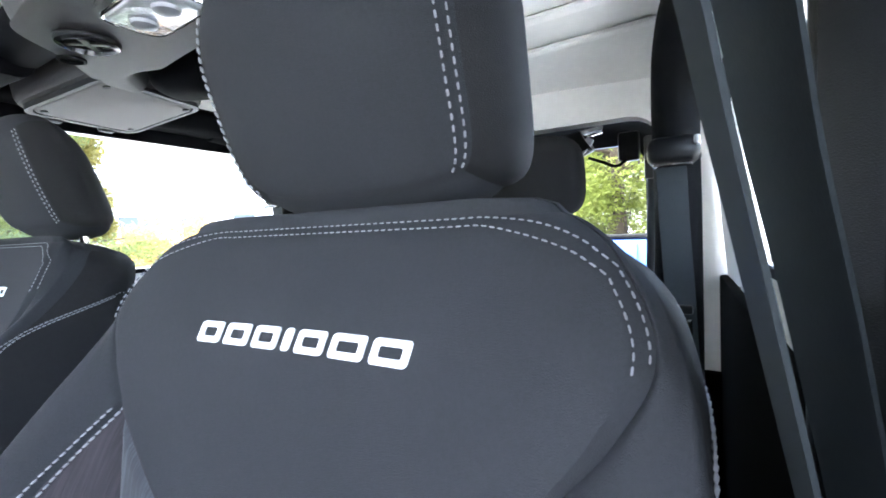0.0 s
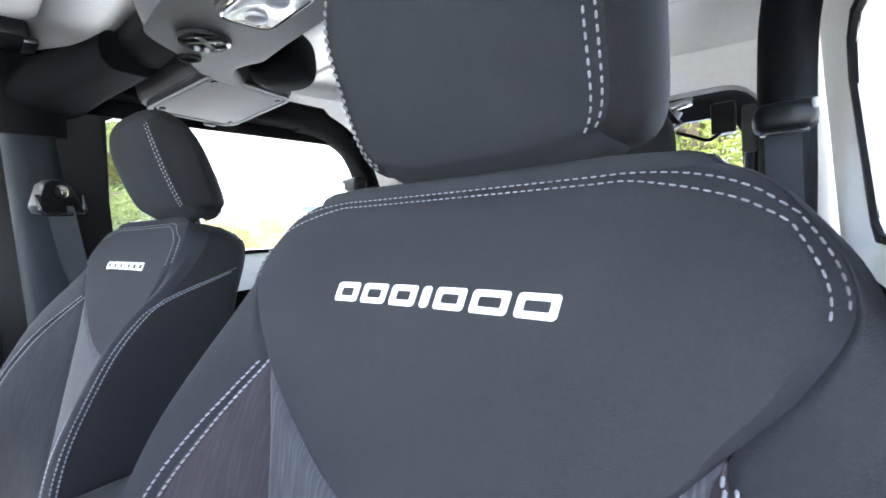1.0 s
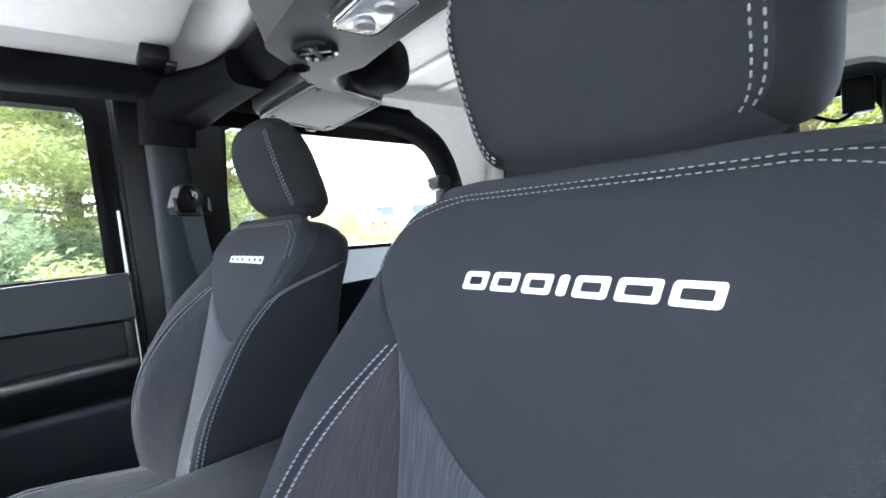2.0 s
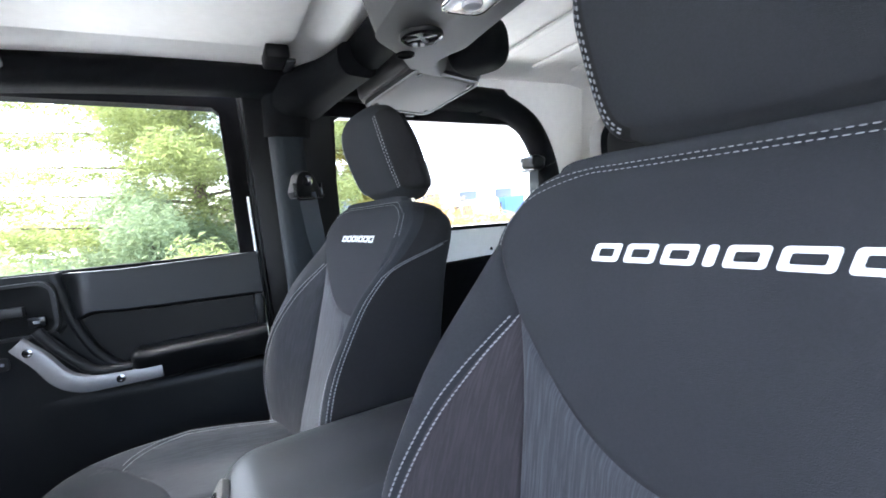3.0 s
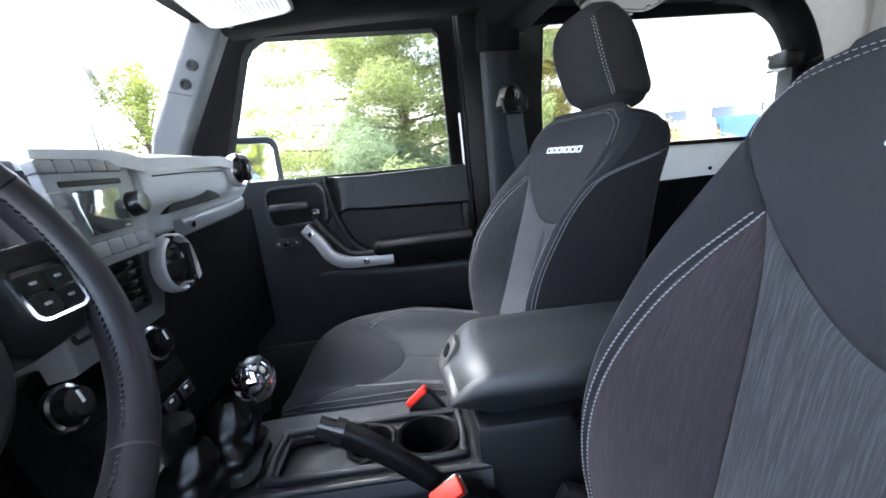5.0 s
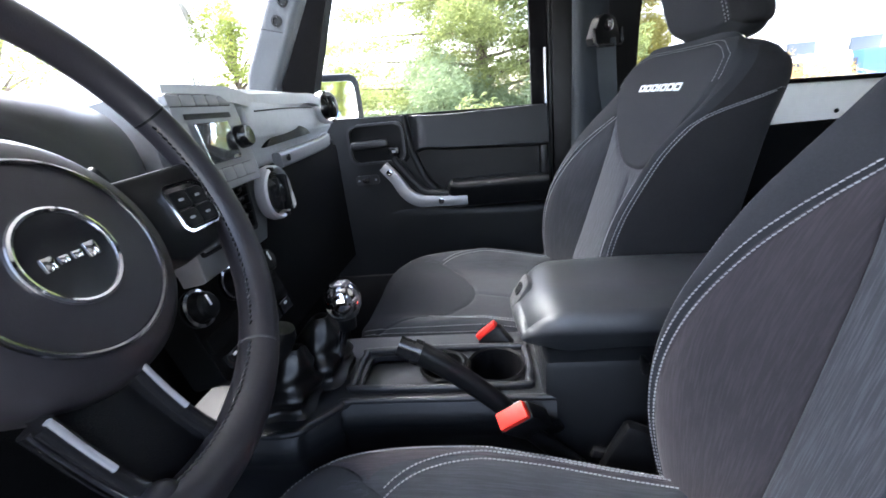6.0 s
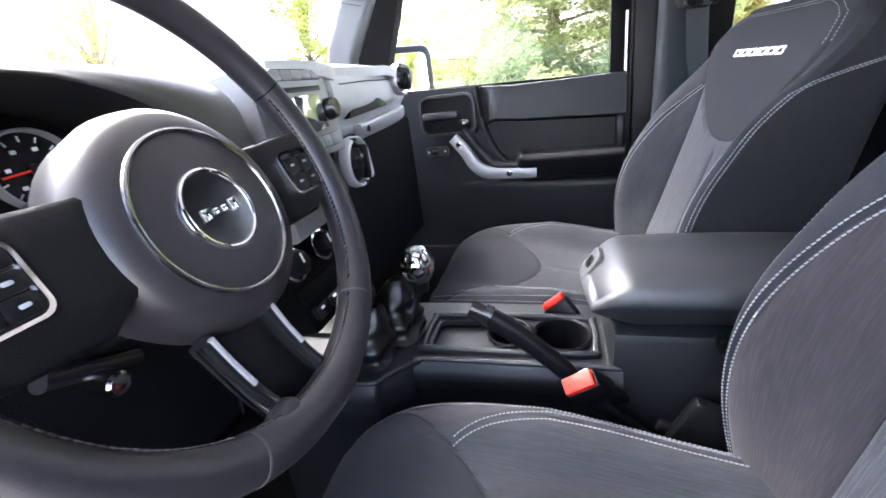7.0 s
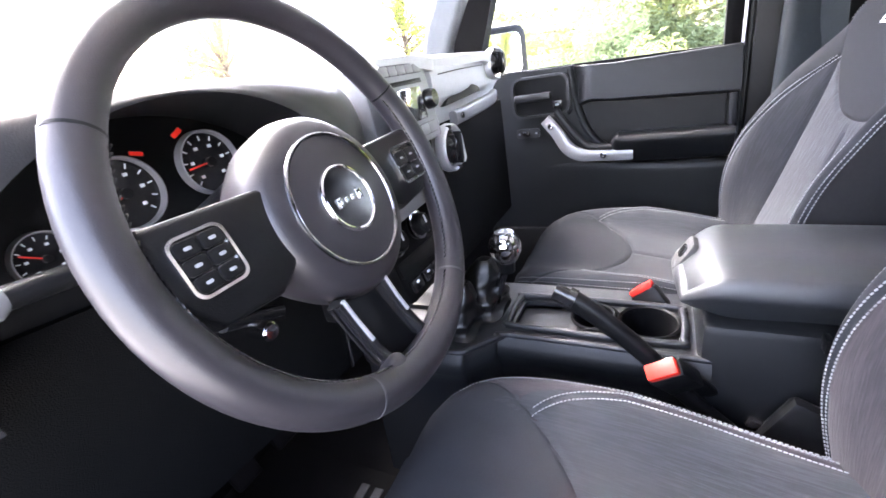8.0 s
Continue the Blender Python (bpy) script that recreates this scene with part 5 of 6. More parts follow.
for x, y, r in ((.165, -.098, .036), (-.165, -.098, .036)):
    tw = part("tweeter", lathe([(r, 0), (r, .006), (r * .84, .009), (r * .78, .003), (r * .5, .002), (0, .004)], 32, T(x, y, 1.692, 180)), BLACK_GLOSS, pod, "round black tweeter")
    part("tweeter_ring", lathe([(r * 1.05, 0), (r * 1.05, .004), (r, .0065)], 32, T(x, y, 1.692, 180)), BLACK, tw)
    for a in (45, 135):
        part("tweeter_rib", rbox((r * 1.5, .009, .004), .001, T(x, y, 1.6885, 0, 0, a)), BLACK, tw)
    part("jack_hole", lathe([(.018, 0), (.018, .003), (.014, .004), (.013, .0), (0, -.001)], 24, T(x + (.082 if x > 0 else -.082), y - .006, 1.690, 180)), PADDING, pod)
for sx in (1, -1):
    m = T(.445 * sx, -.235, 1.680, 0, 0, 20 * sx) @ T(0, 0, 0, 0, 10 * sx, 0) @ T(0, 0, 0, 180)
    hs = part("speaker_housing", plate(rounded(.225, .245, .035, 6), .05, .016, m @ T(0, 0, -.052)), POD, pod, "grey speaker housing")
    part("speaker_rim", frame_ring(rounded(.205, .225, .026, 5), rounded(.187, .207, .022, 5), .012, m @ T(0, 0, -.006)), POD_DARK, hs)
    plate_ = part("speaker_plate", plate(rounded(.183, .203, .022, 5), .010, .003, m @ T(0, 0, -.004)), POD_PLATE, hs, "pale speaker grille plate")
    for a in (-1, 1):
        for b in (-1, 1):
            part("plate_screw", lathe([(.006, 0), (.006, .0025), (0, .003)], 14, m @ T(a * .076, b * .086, .006)), BLACK, plate_)
    part("neck_recess", pillow(.125, .10, .11, T(.268 * sx, -.285, 1.728, 0, 0, 30 * sx), 3.0), PADDING, pod, "dark rounded pad beside the neck")
    for b in (-.05, .055):
        part("plate_foot", rbox((.014, .030, .012), .004, m @ T(.108 * sx, b, .004)), POD_DARK, hs)


# ---- sun visor ----
visor = thing("sun_visor", "black sun visor with white warning labels, folded up", "sun visor", (.36, .62, 1.70))
vm = T(.325, .600, 1.716, -9, -4, 8)
vb = part("visor_panel", plate(rounded(.40, .185, .03, 5), .020, .006, vm @ T(0, 0, -.006, 180)), PILLAR, visor, "grey visor panel")
sheetp = part("warning_label", plate(rounded(.365, .172, .030, 5), .0012, .0003, vm @ T(-.005, .000, -.0275, 180)), PAPER, visor, "white printed warning label")
for j in range(3):
    for k in range(17):
        if k in (5, 11) or (j == 1 and k < 3):
            continue
        part("print_line", plate(rounded(.092 if (k + j) % 4 else .064, .0030, .001, 2), .0003, .0001, vm @ T(-.112 + .107 * j, .068 - .0082 * k, -.0288, 180)), INK_RED if j == 1 and k == 3 else INK, sheetp)
part("visor_arm", sweep(smooth_path([(.50, .68, 1.700), (.56, .69, 1.715), (.60, .70, 1.735)], 5), circle(.007, 10)), BLACK, visor)


# ---- body shell, roof and glass ----
def struct(name, label, bm, material, category="car body"):
    ob = part(name, bm, material)
    return tagged(ob, label, category, kind="structure")

def roof_under(u, v):
    x, y = -.70 + 1.40 * u, -1.06 + 1.86 * v
    edge = max(0, (abs(x) - .52) / .18) ** 2 * .05 + max(0, (-.86 - y) / .2) ** 2 * .06
    rib = .010 * (1 / (1 + math.exp(-(abs(x) - .43) / .008))) if -.02 < y < .78 else 0
    return Vector((x, y, 1.795 - edge - .0 - rib * .8 - (.012 if -.06 < y < -.01 else 0)))
struct("ceiling", "white fibreglass hardtop underside", sheet(roof_under, 70, 90, -.02), HEADLINER, "car roof")
for x0 in (-.26, .26):
    pnl = part("roof_panel_pan", plate(rounded(.46, .62, .06, 6), .012, .008, T(x0, .36, 1.783, 180) @ T(0, 0, -.004)), HEADLINER)
    tagged(pnl, "white removable roof panel with moulded edge", "car roof", kind="structure")
for k in range(4):
    rb = part("roof_rib", rbox((1.02, .030, .010), .005, T(0, -.34 - .16 * k, 1.788)), HEADLINER)
    tagged(rb, "moulded roof rib", "car roof", kind="structure")
clip = thing("roof_latch", "black roof panel latch", "latch", (.50, .09, 1.76))
part("latch_body", rbox((.085, .048, .030), .006, T(.505, .085, 1.762)), BLACK, clip)
part("latch_lever", rbox((.070, .020, .010), .003, T(.500, .060, 1.744)), BLACK_GLOSS, clip)

rq = [(-.045, 1.365), (-.060, 1.350), (-.700, 1.322), (-.735, 1.345), (-.762, 1.555), (-.738, 1.612), (-.690, 1.640), (-.085, 1.668), (-.060, 1.655)]
def lean(bm, sx):
    """Leans a side wall inwards above the belt line; the left one also runs in towards the rear."""
    for v in bm.verts:
        v.co.x -= sx * (0.13 if sx > 0 else 0.10) * max(0, v.co.z - 1.33)
        v.co.x -= 0.077 * v.co.y * (sx < 0)
    return bm
for sx, x in ((1, .675), (-1, -.670)):
    low = 1.225 if sx > 0 else 1.245
    body = [(.02, low), (-1.05, low - .025), (-1.05, 1.80), (.02, 1.80)]
    w = lean(wall(body, [rq], .05 if sx > 0 else .010, at_x(x if sx > 0 else x - .010)), sx)
    struct("wall_right" if sx > 0 else "wall_left", "white hardtop side wall with a window", w, HEADLINER)
    o = [(y + (-.012 if y < -.4 else .012), z + (.012 if z > 1.5 else -.012)) for y, z in rq]
    struct("window_trim", "black rubber seal round the side window", lean(wall(o, [rq], .010, at_x(x - .008 if sx > 0 else x - .002)), sx), RUBBER, "window seal")
    g = struct("window_pane", "clear side window glass", lean(plate(rq, .004, .001, at_x(x + .025 if sx > 0 else x - .016)), sx), GLASS, "window")
    g.visible_shadow = False
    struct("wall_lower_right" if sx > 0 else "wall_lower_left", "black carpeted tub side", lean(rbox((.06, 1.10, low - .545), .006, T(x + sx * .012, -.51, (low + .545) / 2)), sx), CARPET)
    struct("b_pillar_" + ("right" if sx > 0 else "left"), "black body pillar", rbox((.045, .17, 1.0), .008, T((.722 if sx > 0 else -.712), .065, 1.28)), BLACK)
    if sx > 0:
        struct("header_trim", "black padding above the rear side window", lean(plate([(.0, 1.662), (.0, 1.775), (-.60, 1.745), (-.70, 1.655), (-.66, 1.638)], .010, .003, at_x(x - .026)), sx), PADDING, "trim")
        struct("pillar_trim", "black trim ahead of the rear side window", lean(plate([(.03, 1.20), (.03, 1.79), (-.048, 1.79), (-.048, 1.20)], .012, .002, at_x(x - .014)), sx), BLACK, "trim")
    for y in (-.25, -.55, -.85):
        part_ = part("rail_screw", lean(lathe([(.0055, 0), (.0055, .002), (0, .003)], 14, at_x(x - sx * .001) @ T(y, 1.245, 0, 180 if sx > 0 else 0)), sx), BLACK)
        tagged(part_, "dark trim screw", "screw", kind="structure")
XZ = Matrix(((1, 0, 0, 0), (0, 0, 1, 0), (0, 1, 0, 0), (0, 0, 0, 1)))
def at_y(y):
    return Matrix.Translation((0, y, 0)) @ XZ
def off_rect(x0, x1, z0, z1, r):
    return [(x + (x0 + x1) / 2, z + (z0 + z1) / 2) for x, z in rounded(x1 - x0, z1 - z0, r, 5)]
def skew(bm):
    """Turns the rear of the shell a little about its left edge."""
    bm.transform(T(-.42, -1.08, 0, 0, 0, 4.4) @ T(.42, 1.08, 0))
    return bm
hole = off_rect(-.450, .600, 1.02, 1.650, .075)
struct("wall_rear", "white hardtop rear wall round the tailgate glass", skew(wall([(-.69, .60), (.72, .60), (.72, 1.80), (-.69, 1.80)], [hole], .05, at_y(-1.10))), HEADLINER)
lip_o, lip_i = off_rect(-.472, .622, 1.0, 1.672, .09), off_rect(-.450, .600, 1.02, 1.650, .075)
struct("window_lip", "raised white lip round the tailgate opening", skew(frame_ring(lip_o, lip_i, .014, at_y(-1.052))), HEADLINER, "trim")
struct("tailgate_trim", "black tailgate lining below the glass", rbox((1.36, .02, .42), .006, T(.01, -1.035, .80)), CARPET, "trim")
tail = thing("tailgate_glass", "rear liftgate glass with black frame", "car window", (.05, -1.13, 1.05))
part("glass_frame", skew(wall(off_rect(-.470, .620, 1.0, 1.668, .08), [off_rect(-.410, .430, 1.06, 1.590, .06)], .02, at_y(-1.135))), BLACK, tail, "black glass surround")
g = part("pane", skew(plate(off_rect(-.465, .560, 1.005, 1.643, .07), .004, .001, at_y(-1.141))), GLASS, tail, "clear rear glass")
g.visible_shadow = False
part("gas_strut", sweep([Vector((-.428, -1.075, 1.60)), Vector((-.412, -1.10, 1.15))], circle(.010, 12)), PILLAR, tail, "grey gas strut")
part("hinge_bracket", rbox((.028, .03, .11), .006, T(-.425, -1.07, 1.545)), POD, tail, "metal bracket")
part("wiper_motor", sweep(smooth_path([(.02, -1.07, 1.60), (-.10, -1.06, 1.590), (-.24, -1.06, 1.60), (-.27, -1.06, 1.61)], 5), circle(.036, 16)), BLACK, tail, "black wiper motor")
part("motor_bracket", rbox((.09, .03, .022), .005, T(-.270, -1.055, 1.625, 0, 8, 0)), SMOKE_CHROME, tail)
part("motor_arm", sweep(smooth_path([(-.20, -1.04, 1.545), (-.26, -1.04, 1.580), (-.285, -1.04, 1.61)], 5), rounded(.010, .020, .003, 3)), SILVER, tail, "pale bracket arm")
part("switch_box", rbox((.05, .035, .075), .006, T(-.375, -1.065, 1.578)), BLACK, tail, "black contact box")
part("cable", sweep(smooth_path([(-.275, -1.05, 1.560), (-.310, -1.05, 1.545), (-.345, -1.05, 1.530), (-.372, -1.05, 1.545)], 8), circle(.004, 8)), RUBBER, tail, "thin black cable")
spare = thing("spare_wheel", "black spare tyre mounted behind the rear glass", "tyre", (.09, -1.36, 1.20))
part("tyre", lathe([(.24, -.10), (.30, -.125), (.38, -.12), (.405, -.09), (.41, 0), (.405, .09), (.38, .12), (.30, .125), (.24, .10)], 48, T(.10, -1.36, 1.00, 90)), RUBBER, spare, "black rubber tyre")
part("carrier_arm", sweep(smooth_path([(.10, -1.13, .96), (.10, -1.20, .98), (.10, -1.34, 1.00)], 4), rounded(.12, .08, .02, 3)), BLACK, spare, "black carrier arm")
part("rim", lathe([(0, .06), (.10, .06), (.20, .09), (.245, .10), (.245, -.10)], 40, T(.10, -1.36, 1.00, 90)), SMOKE_CHROME, spare, "dark alloy rim")

struct("windshield_header", "dark windscreen header rail", sweep(smooth_path([(-.66, .77, 1.775), (0, .79, 1.785), (.66, .77, 1.775)], 8), rounded(.09, .055, .02, 4)), PADDING, "windscreen frame")
for sx, x in ((1, .660), (-1, -.690)):
    ap = sweep([Vector((x, .968, 1.36)), Vector((x, .932, 1.48)), Vector((x, .765, 1.765))], rounded(.055, .085, .016, 4), False, (0, 1, .5))
    name = "a_pillar_right" if sx > 0 else "a_pillar_left"
    ob = struct(name, "grey windscreen pillar trim with two bolt holes", ap, PILLAR, "pillar")
    for y, z in ((.826, 1.655), (.852, 1.612)):
        part("pillar_bolt", lathe([(.014, 0), (.014, .004), (.009, .005), (.008, .001), (0, .001)], 20, T(x - sx * .0285, y, z, 0, -90 * sx)), BLACK, ob)
    part("pillar_joint", sweep([Vector((x - sx * .0272, .842, 1.583)), Vector((x - sx * .0272, .900, 1.600))], circle(.0013, 6)), BLACK, ob)
def wind(u, v):
    return Vector((-.66 + 1.30 * u, .985 - .215 * v, 1.40 + .38 * v))
g = struct("windshield", "clear windscreen glass", sheet(wind, 8, 4, .004), GLASS, "windscreen")
g.visible_shadow = False
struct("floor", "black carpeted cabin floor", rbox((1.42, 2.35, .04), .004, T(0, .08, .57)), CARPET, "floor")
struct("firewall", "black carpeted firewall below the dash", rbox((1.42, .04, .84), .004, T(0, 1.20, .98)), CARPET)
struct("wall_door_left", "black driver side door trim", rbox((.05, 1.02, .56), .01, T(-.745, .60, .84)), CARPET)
struct("sill_left", "black door sill", rbox((.10, 1.20, .10), .015, T(-.70, .62, .61)), BLACK)
struct("wall_cowl_right", "black cowl side panel", rbox((.05, .40, .80), .006, T(.715, 1.05, .98)), BLACK)
struct("sill_right", "black door sill", rbox((.08, 1.20, .32), .012, T(.735, .62, .70)), BLACK)
struct("wall_cowl_left", "black cowl side panel", rbox((.05, .30, .80), .006, T(-.715, 1.08, .98)), BLACK)
hood_ = struct("bonnet", "white car bonnet beyond the windscreen", sheet(lambda u, v: Vector((-.62 + 1.24 * u, 1.02 + 1.1 * v, 1.33 - .04 * v - .04 * (2 * u - 1) ** 4)), 12, 10, .02), TRIM_WHITE, "bonnet")
mat_ = thing("floor_mat", "black rubber floor mat with raised grey bars", "floor mat", (-.35, .95, .592))
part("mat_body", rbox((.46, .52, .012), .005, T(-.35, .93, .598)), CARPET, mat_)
for k in range(3):
    part("mat_bar", rbox((.22, .020, .004), .001, T(-.27, .80 + .035 * k, .605, 0, 0, 4)), MAT_GREY, mat_)
for k, x in enumerate((-.46, -.30, -.20)):
    pd = thing("pedal", "black foot pedal with rubber pad", "pedal", (x, 1.06, .74), "pedals")
    part("pad", rbox((.055, .018, .075), .006, T(x, 1.04, .76, -35)), RUBBER, pd)
    part("arm", sweep(smooth_path([(x, 1.05, .77), (x, 1.10, .86), (x, 1.12, 1.05)], 5), rounded(.010, .025, .003, 3)), BLACK, pd)


# ---- outside ----
def leaf_cloud(name, centres, count, size, material, parent, label="", droop=0.0, seed=1, flat=1.0):
    """A crown of many small leaf sprays scattered over clumps (x, y, z, radius)."""
    rnd = random.Random(seed)
    verts, faces = [], []
    weights = [c[3] ** 2 for c in centres]
    for c in rnd.choices(centres, weights, k=count):
        d = Vector((rnd.gauss(0, 1), rnd.gauss(0, 1), rnd.gauss(0, 1) * flat)).normalized() * c[3] * rnd.random() ** .45
        p = Vector(c[:3]) + d
        a = Vector((rnd.gauss(0, 1), rnd.gauss(0, 1), rnd.gauss(0, .6) - droop)).normalized()
        b = a.cross(Vector((rnd.gauss(0, 1), rnd.gauss(0, 1), rnd.gauss(0, 1)))).normalized()
        s = size * rnd.uniform(.6, 1.3)
        i = len(verts)
        verts += [p - a * s, p + b * s * .20, p + a * s, p - b * s * .20]
        faces.append((i, i + 1, i + 2, i + 3))
    me = bpy.data.meshes.new(name)
    me.from_pydata([tuple(v) for v in verts], [], faces)
    me.materials.append(material)
    ob = new(name, me)
    ob.parent = parent
    if parent is not None:
        me.transform(parent.matrix_basis.inverted())
    ob["kind"] = "stuff"
    if label:
        ob["label"] = label
    return ob


def limb(a, b, r0, r1):
    return sweep(smooth_path([a, ((a[0] + b[0]) / 2 + .04, (a[1] + b[1]) / 2, (a[2] + b[2]) / 2 + .05), b], 3), circle(1, 7), False, (0.3, 1, 0), True, [r0 + (r1 - r0) * k / 6 for k in range(7)])


def conifer(at, h, r, material, label, seed, count=9000):
    t = thing("conifer", label, "tree", at)
    x, y, z = at
    trunk = sweep([Vector((x, y, z)), Vector((x + .03, y, z + h * .5)), Vector((x, y + .03, z + h * .97))], circle(1, 9), False, (0, 1, 0), True, [.085 * h / 6, .05 * h / 6, .008])
    rnd = random.Random(seed)
    clumps = []
    n = 78
    for k in range(n):
        f = (k / n) ** .95
        zz = z + h * (.06 + .92 * f)
        reach = r * (1 - f) ** .7 * rnd.uniform(.72, 1.15)
        a = k * 2.39996 + rnd.uniform(-.4, .4)
        e = (x + reach * math.cos(a), y + reach * math.sin(a), zz + .10 * reach)
        merge(trunk, limb((x, y, zz), e, .03 * (1 - f) + .006, .004))
        for q in (.10, .28, .46, .62, .77, .90, 1.0):
            side = (1 - q) * .34 * reach + .06
            for s_ in (-1, 0, 1):
                px_, py = x + (e[0] - x) * q - math.sin(a) * side * s_, y + (e[1] - y) * q + math.cos(a) * side * s_
                clumps.append((px_, py, zz + (e[2] - zz) * q - .09 * abs(s_) - rnd.uniform(0, .08), rnd.uniform(.15, .27)))
    part("trunk", trunk, BARK, t, "rough brown trunk and limbs")
    leaf_cloud("crown", clumps, count, .040, material, t, "layered sprays of green needles", .35, seed, .60)
    return t


def broadleaf(at, h, r, material, label, seed, count=7000, leaf=.09):
    t = thing("tree", label, "tree", at)
    x, y, z = at
    rnd = random.Random(seed)
    trunk = sweep([Vector((x, y, z)), Vector((x + .05, y, z + h * .25)), Vector((x, y + .05, z + h * .55))], circle(1, 9), False, (0, 1, 0), True, [.035 * h, .025 * h, .014 * h])
    clumps = []
    for k in range(34):
        a, f = rnd.uniform(0, 2 * math.pi), rnd.uniform(.30, 1)
        reach = r * math.sin(math.pi * min(.95, .15 + f * .75)) * rnd.uniform(.35, 1)
        e = (x + reach * math.cos(a), y + reach * math.sin(a), z + h * f)
        merge(trunk, limb((x, y, z + h * min(f * .8, .5)), e, .012 * h, .004))
        clumps.append((*e, r * rnd.uniform(.20, .36)))
    part("trunk", trunk, BARK, t, "brown trunk and limbs")
    leaf_cloud("crown", clumps, count, leaf, material, t, "loose crown of small leaves", .1, seed, .8)
    return t


def shrub(at, r, h, material, label, seed, count=5000, leaf=.06):
    t = thing("shrub", label, "shrub", at)
    x, y, z = at
    rnd = random.Random(seed)
    stems, clumps = bmesh.new(), []
    for k in range(26):
        a, q = rnd.uniform(0, 2 * math.pi), rnd.random() ** .6
        e = (x + r * q * math.cos(a), y + r * q * math.sin(a), z + h * rnd.uniform(.25, 1) * (1.05 - .5 * q))
        merge(stems, limb((x, y, z), e, .02, .004))
        clumps.append((*e, r * rnd.uniform(.22, .38)))
    part("stems", stems, BARK, t)
    leaf_cloud("foliage", clumps, count, leaf, material, t, "dense green sprays", .2, seed, .7)
    return t


gr = tagged(part("ground", sheet(lambda u, v: Vector((-300 + 600 * u, -300 + 600 * v, 0)), 4, 4), ASPHALT), "pale grey asphalt car park", "ground", kind="structure")
conifer((6.7, .40, 0), 7.6, 3.1, LEAF_DARK, "tall green conifer with layered branches beside the car", 3, 330000)
shrub((5.4, .72, 0), 1.45, 1.85, LEAF_JUNIPER, "spreading grey-green juniper shrub", 4, 95000, .036)
shrub((5.0, -.9, 0), 1.2, 1.5, LEAF_JUNIPER, "spreading grey-green juniper shrub", 5, 60000, .036)
broadleaf((7.6, -1.5, 0), 5.4, 1.25, LEAF_TURNING, "yellow-green leafy tree beside the conifer", 6, 110000, .055)
shrub((11.0, -5.3, 0), 1.3, 2.5, LEAF_AUTUMN, "autumn-brown shrub in the distance", 7, 5000)
broadleaf((1.0, -8.5, 0), 6.5, 3.2, LEAF_LIGHT, "bright green leafy tree behind the car", 8, 80000, .075)
broadleaf((-2.0, -10.5, 0), 6.2, 2.6, LEAF_LIGHT, "bright green leafy tree behind the car", 9, 80000, .075)
broadleaf((9.0, 12.0, 0), 5.0, 2.2, LEAF_LIGHT, "pale green tree across the car park", 10, 6000, .09)
broadleaf((2.0, 16.0, 0), 5.5, 2.8, LEAF_LIGHT, "pale green tree across the car park", 11, 6000, .09)
shrub((11.5, 4.8, 0), 1.2, 1.4, LEAF_LIGHT, "clipped green shrub by the pavement", 12, 3000)
shrub((1.2, -9.5, 0), 2.6, 3.6, LEAF_LIGHT, "tall bright green hedge behind the car", 21, 90000, .06)
shrub((-2.6, -16.5, 0), 1.8, 1.9, LEAF_JUNIPER, "green shrub beside the road behind the car", 22, 9000, .09)
shrub((13.5, -6.2, 0), 1.9, 2.1, LEAF_AUTUMN, "autumn-brown shrub in the distance", 31, 9000, .08)
shrub((13.0, -8.6, 0), 1.6, 1.5, LEAF_AUTUMN, "autumn-brown shrub in the distance", 32, 7000, .08)
kb = thing("kerb", "pale concrete kerb round the planting bed", "kerb", (4.2, 0, 0))
part("kerb_stone", rbox((.16, 9.0, .15), .02, T(3.9, -1.5, .075)), CONCRETE, kb)
bed = tagged(part("pavement", rbox((26, 30, .05), .01, T(18.2, 16, .025)), CONCRETE), "pale sunlit pavement", "pavement", kind="structure")

skip = thing("dumpster", "blue steel dumpster behind the car", "dumpster", (.35, -6.6, 0))
part("bin_body", rbox((1.9, 1.2, .86), .03, T(.35, -6.6, .58), taper=(1.0, 1.0)), BLUE, skip, "blue ribbed steel body")
for k in range(5):
    part("bin_rib", rbox((.06, .04, .74), .01, T(-.45 + .4 * k, -5.99, .58)), BLUE, skip)
part("bin_lid", rbox((1.94, 1.24, .05), .015, T(.35, -6.6, 1.03, 3)), BLACK, skip, "black lid")
for k in range(4):
    part("castor", lathe([(0, -.03), (.08, -.03), (.08, .03), (0, .03)], 16, T(-.45 + 1.6 * (k % 2), -7.0 + .8 * (k // 2), .08, 0, 90)), RUBBER, skip)


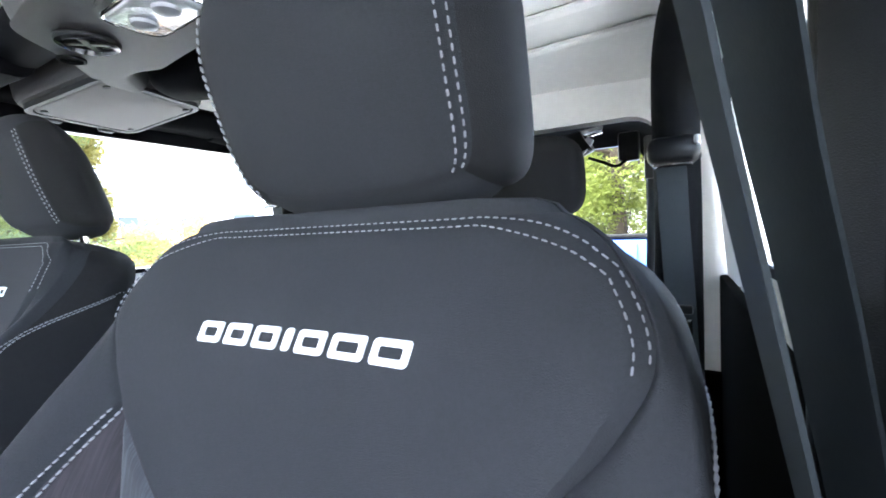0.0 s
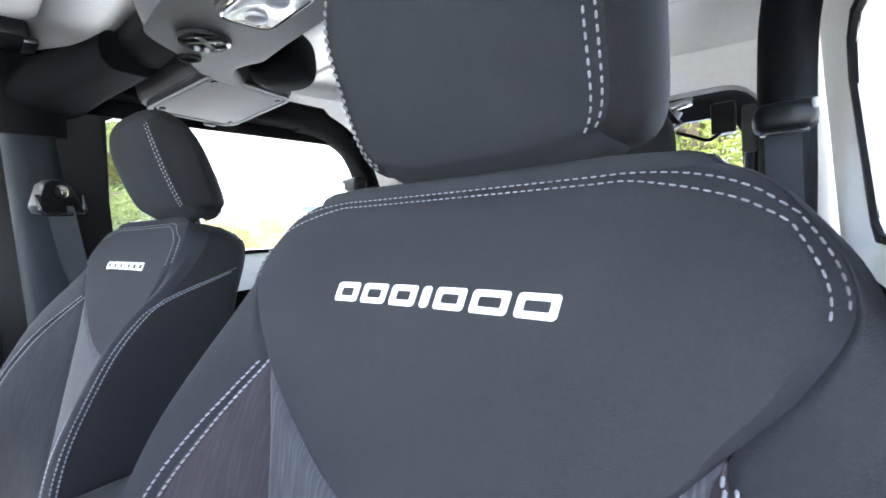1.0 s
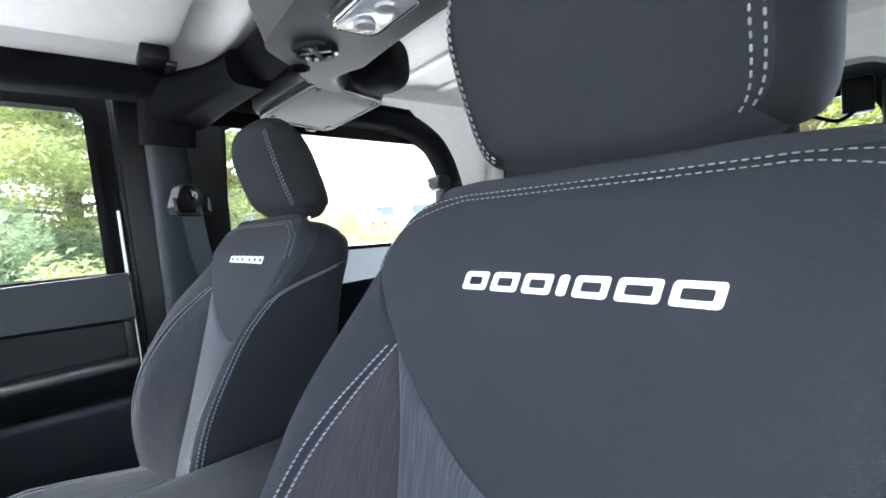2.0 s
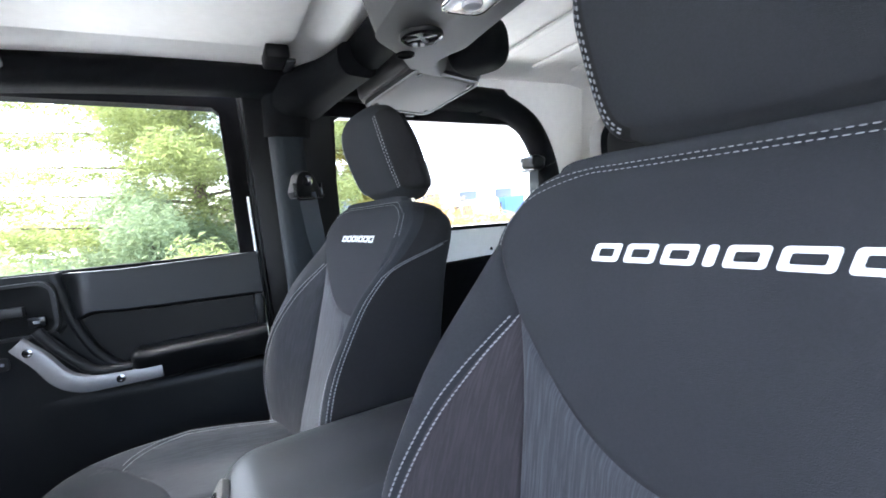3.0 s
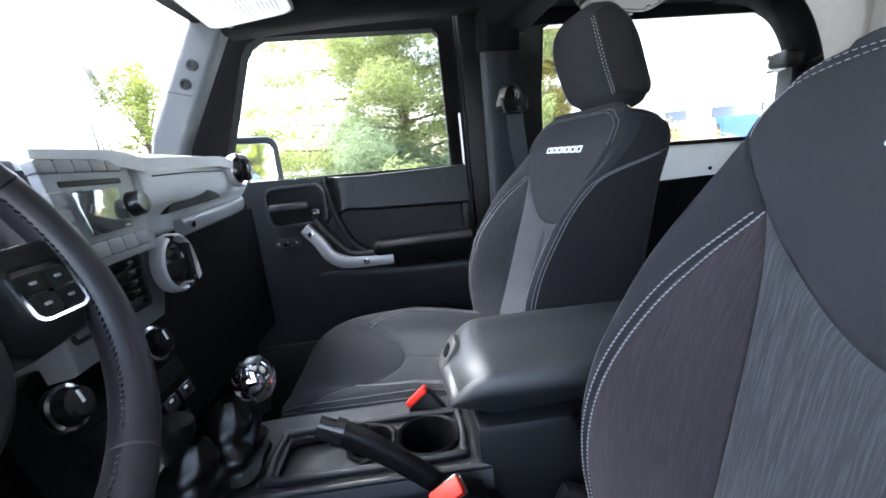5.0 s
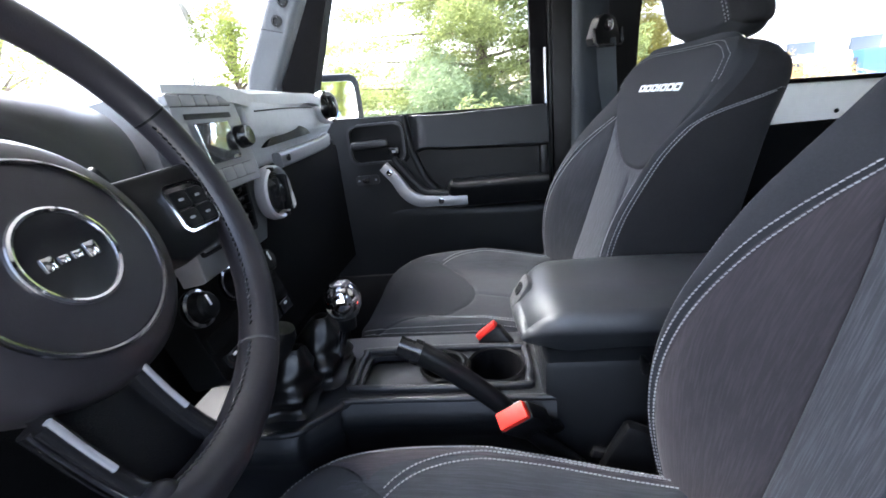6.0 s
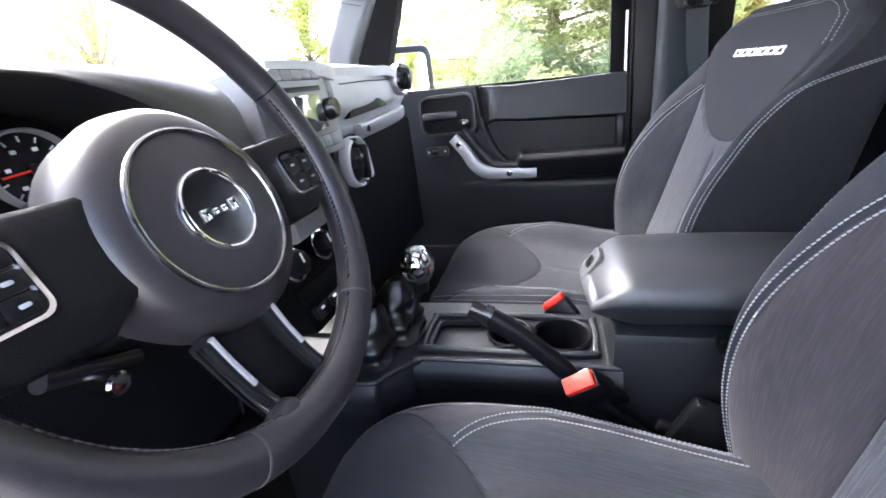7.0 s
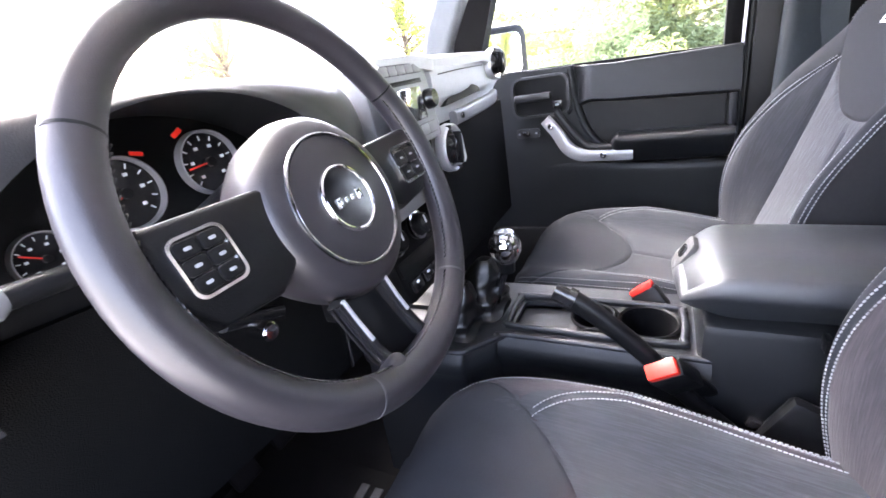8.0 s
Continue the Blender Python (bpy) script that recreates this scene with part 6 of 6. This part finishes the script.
def van(at, turn, colour, label, length=4.6):
    v = thing("van", label, "vehicle", at, "parked vehicles", turn=pose(0, 0, 0, 0, 0, turn))
    prof = [(-length / 2, .35), (length / 2, .35), (length / 2, 1.0), (length / 2 - .25, 1.15), (length / 2 - .95, 1.9), (-length / 2 + .1, 2.0), (-length / 2, 1.85)]
    part("body", plate(prof, 1.75, .06, Matrix(((1, 0, 0, 0), (0, 0, -1, .875), (0, 1, 0, 0), (0, 0, 0, 1)))), colour, v, "", True)
    for s in (-1, 1):
        for k in range(3):
            part("window", rbox((.95, .02, .5), .01, T(-length / 2 + .75 + 1.1 * k, s * .882, 1.5)), TINTED, v, "", True)
        for x in (-length / 2 + .8, length / 2 - .85):
            wh = part("wheel", lathe([(0, -.1), (.25, -.1), (.33, -.08), (.33, .08), (.25, .1), (0, .1)], 28, T(x, s * .80, .33, 90)), RUBBER, v, "", True)
            part("rim", lathe([(0, .11), (.2, .11), (.2, -.11), (0, -.11)], 20, T(x, s * .80, .33, 90)), SILVER, wh, "", True)
        part("stripe", rbox((length * .9, .012, .12), .004, T(0, s * .884, .95)), VAN_BLUE, v, "", True)
    part("headlight", rbox((.04, .3, .16), .02, T(length / 2, .6, .85)), LENS, v, "", True)
    part("headlight", rbox((.04, .3, .16), .02, T(length / 2, -.6, .85)), LENS, v, "", True)
    return v
van((22.0, -13.4, 0), 8, VAN_WHITE, "white van with a blue stripe parked in the distance")
van((22.5, -15.9, 0), 4, VAN_BLUE, "blue van parked in the distance")
van((24.0, -19.0, 0), 12, VAN_WHITE, "white van with a blue stripe parked in the distance")


def house(at, size, turn, label, roof=True):
    h = thing("building", label, "building", at, turn=pose(0, 0, 0, 0, 0, turn))
    w, d, z = size
    part("wall", rbox((w, d, z), .02, T(0, 0, z / 2)), STUCCO, h, "pale walls", True)
    part("roof", rbox((w + .5, d + .5, .35), .05, T(0, 0, z + .17)), ROOFING, h, "low roof", True)
    n = int(w / 2.4)
    for k in range(n):
        for s in (-1, 1):
            x = (k + .5) * w / n - w / 2
            wi = part("window", rbox((1.2, .06, 1.2), .01, T(x, s * (d / 2 + .01), z * .5)), TINTED, h, "", True)
            part("window_frame", rbox((1.32, .04, .08), .01, T(x, s * (d / 2 + .02), z * .5 - .64)), VAN_WHITE, wi, "", True)
    return h
house((21.5, 19.5, 0), (15, 8, 7.0), 30, "pale building across the car park")
broadleaf((24.0, 14.3, 0), 7.6, 2.4, LEAF_LIGHT, "pale green tree across the car park", 41, 9000, .14)
house((-2, 30, 0), (18, 8, 4.0), 0, "pale low building ahead of the car")
house((26, -12, 0), (16, 9, 3.8), 95, "pale low building behind the vans")
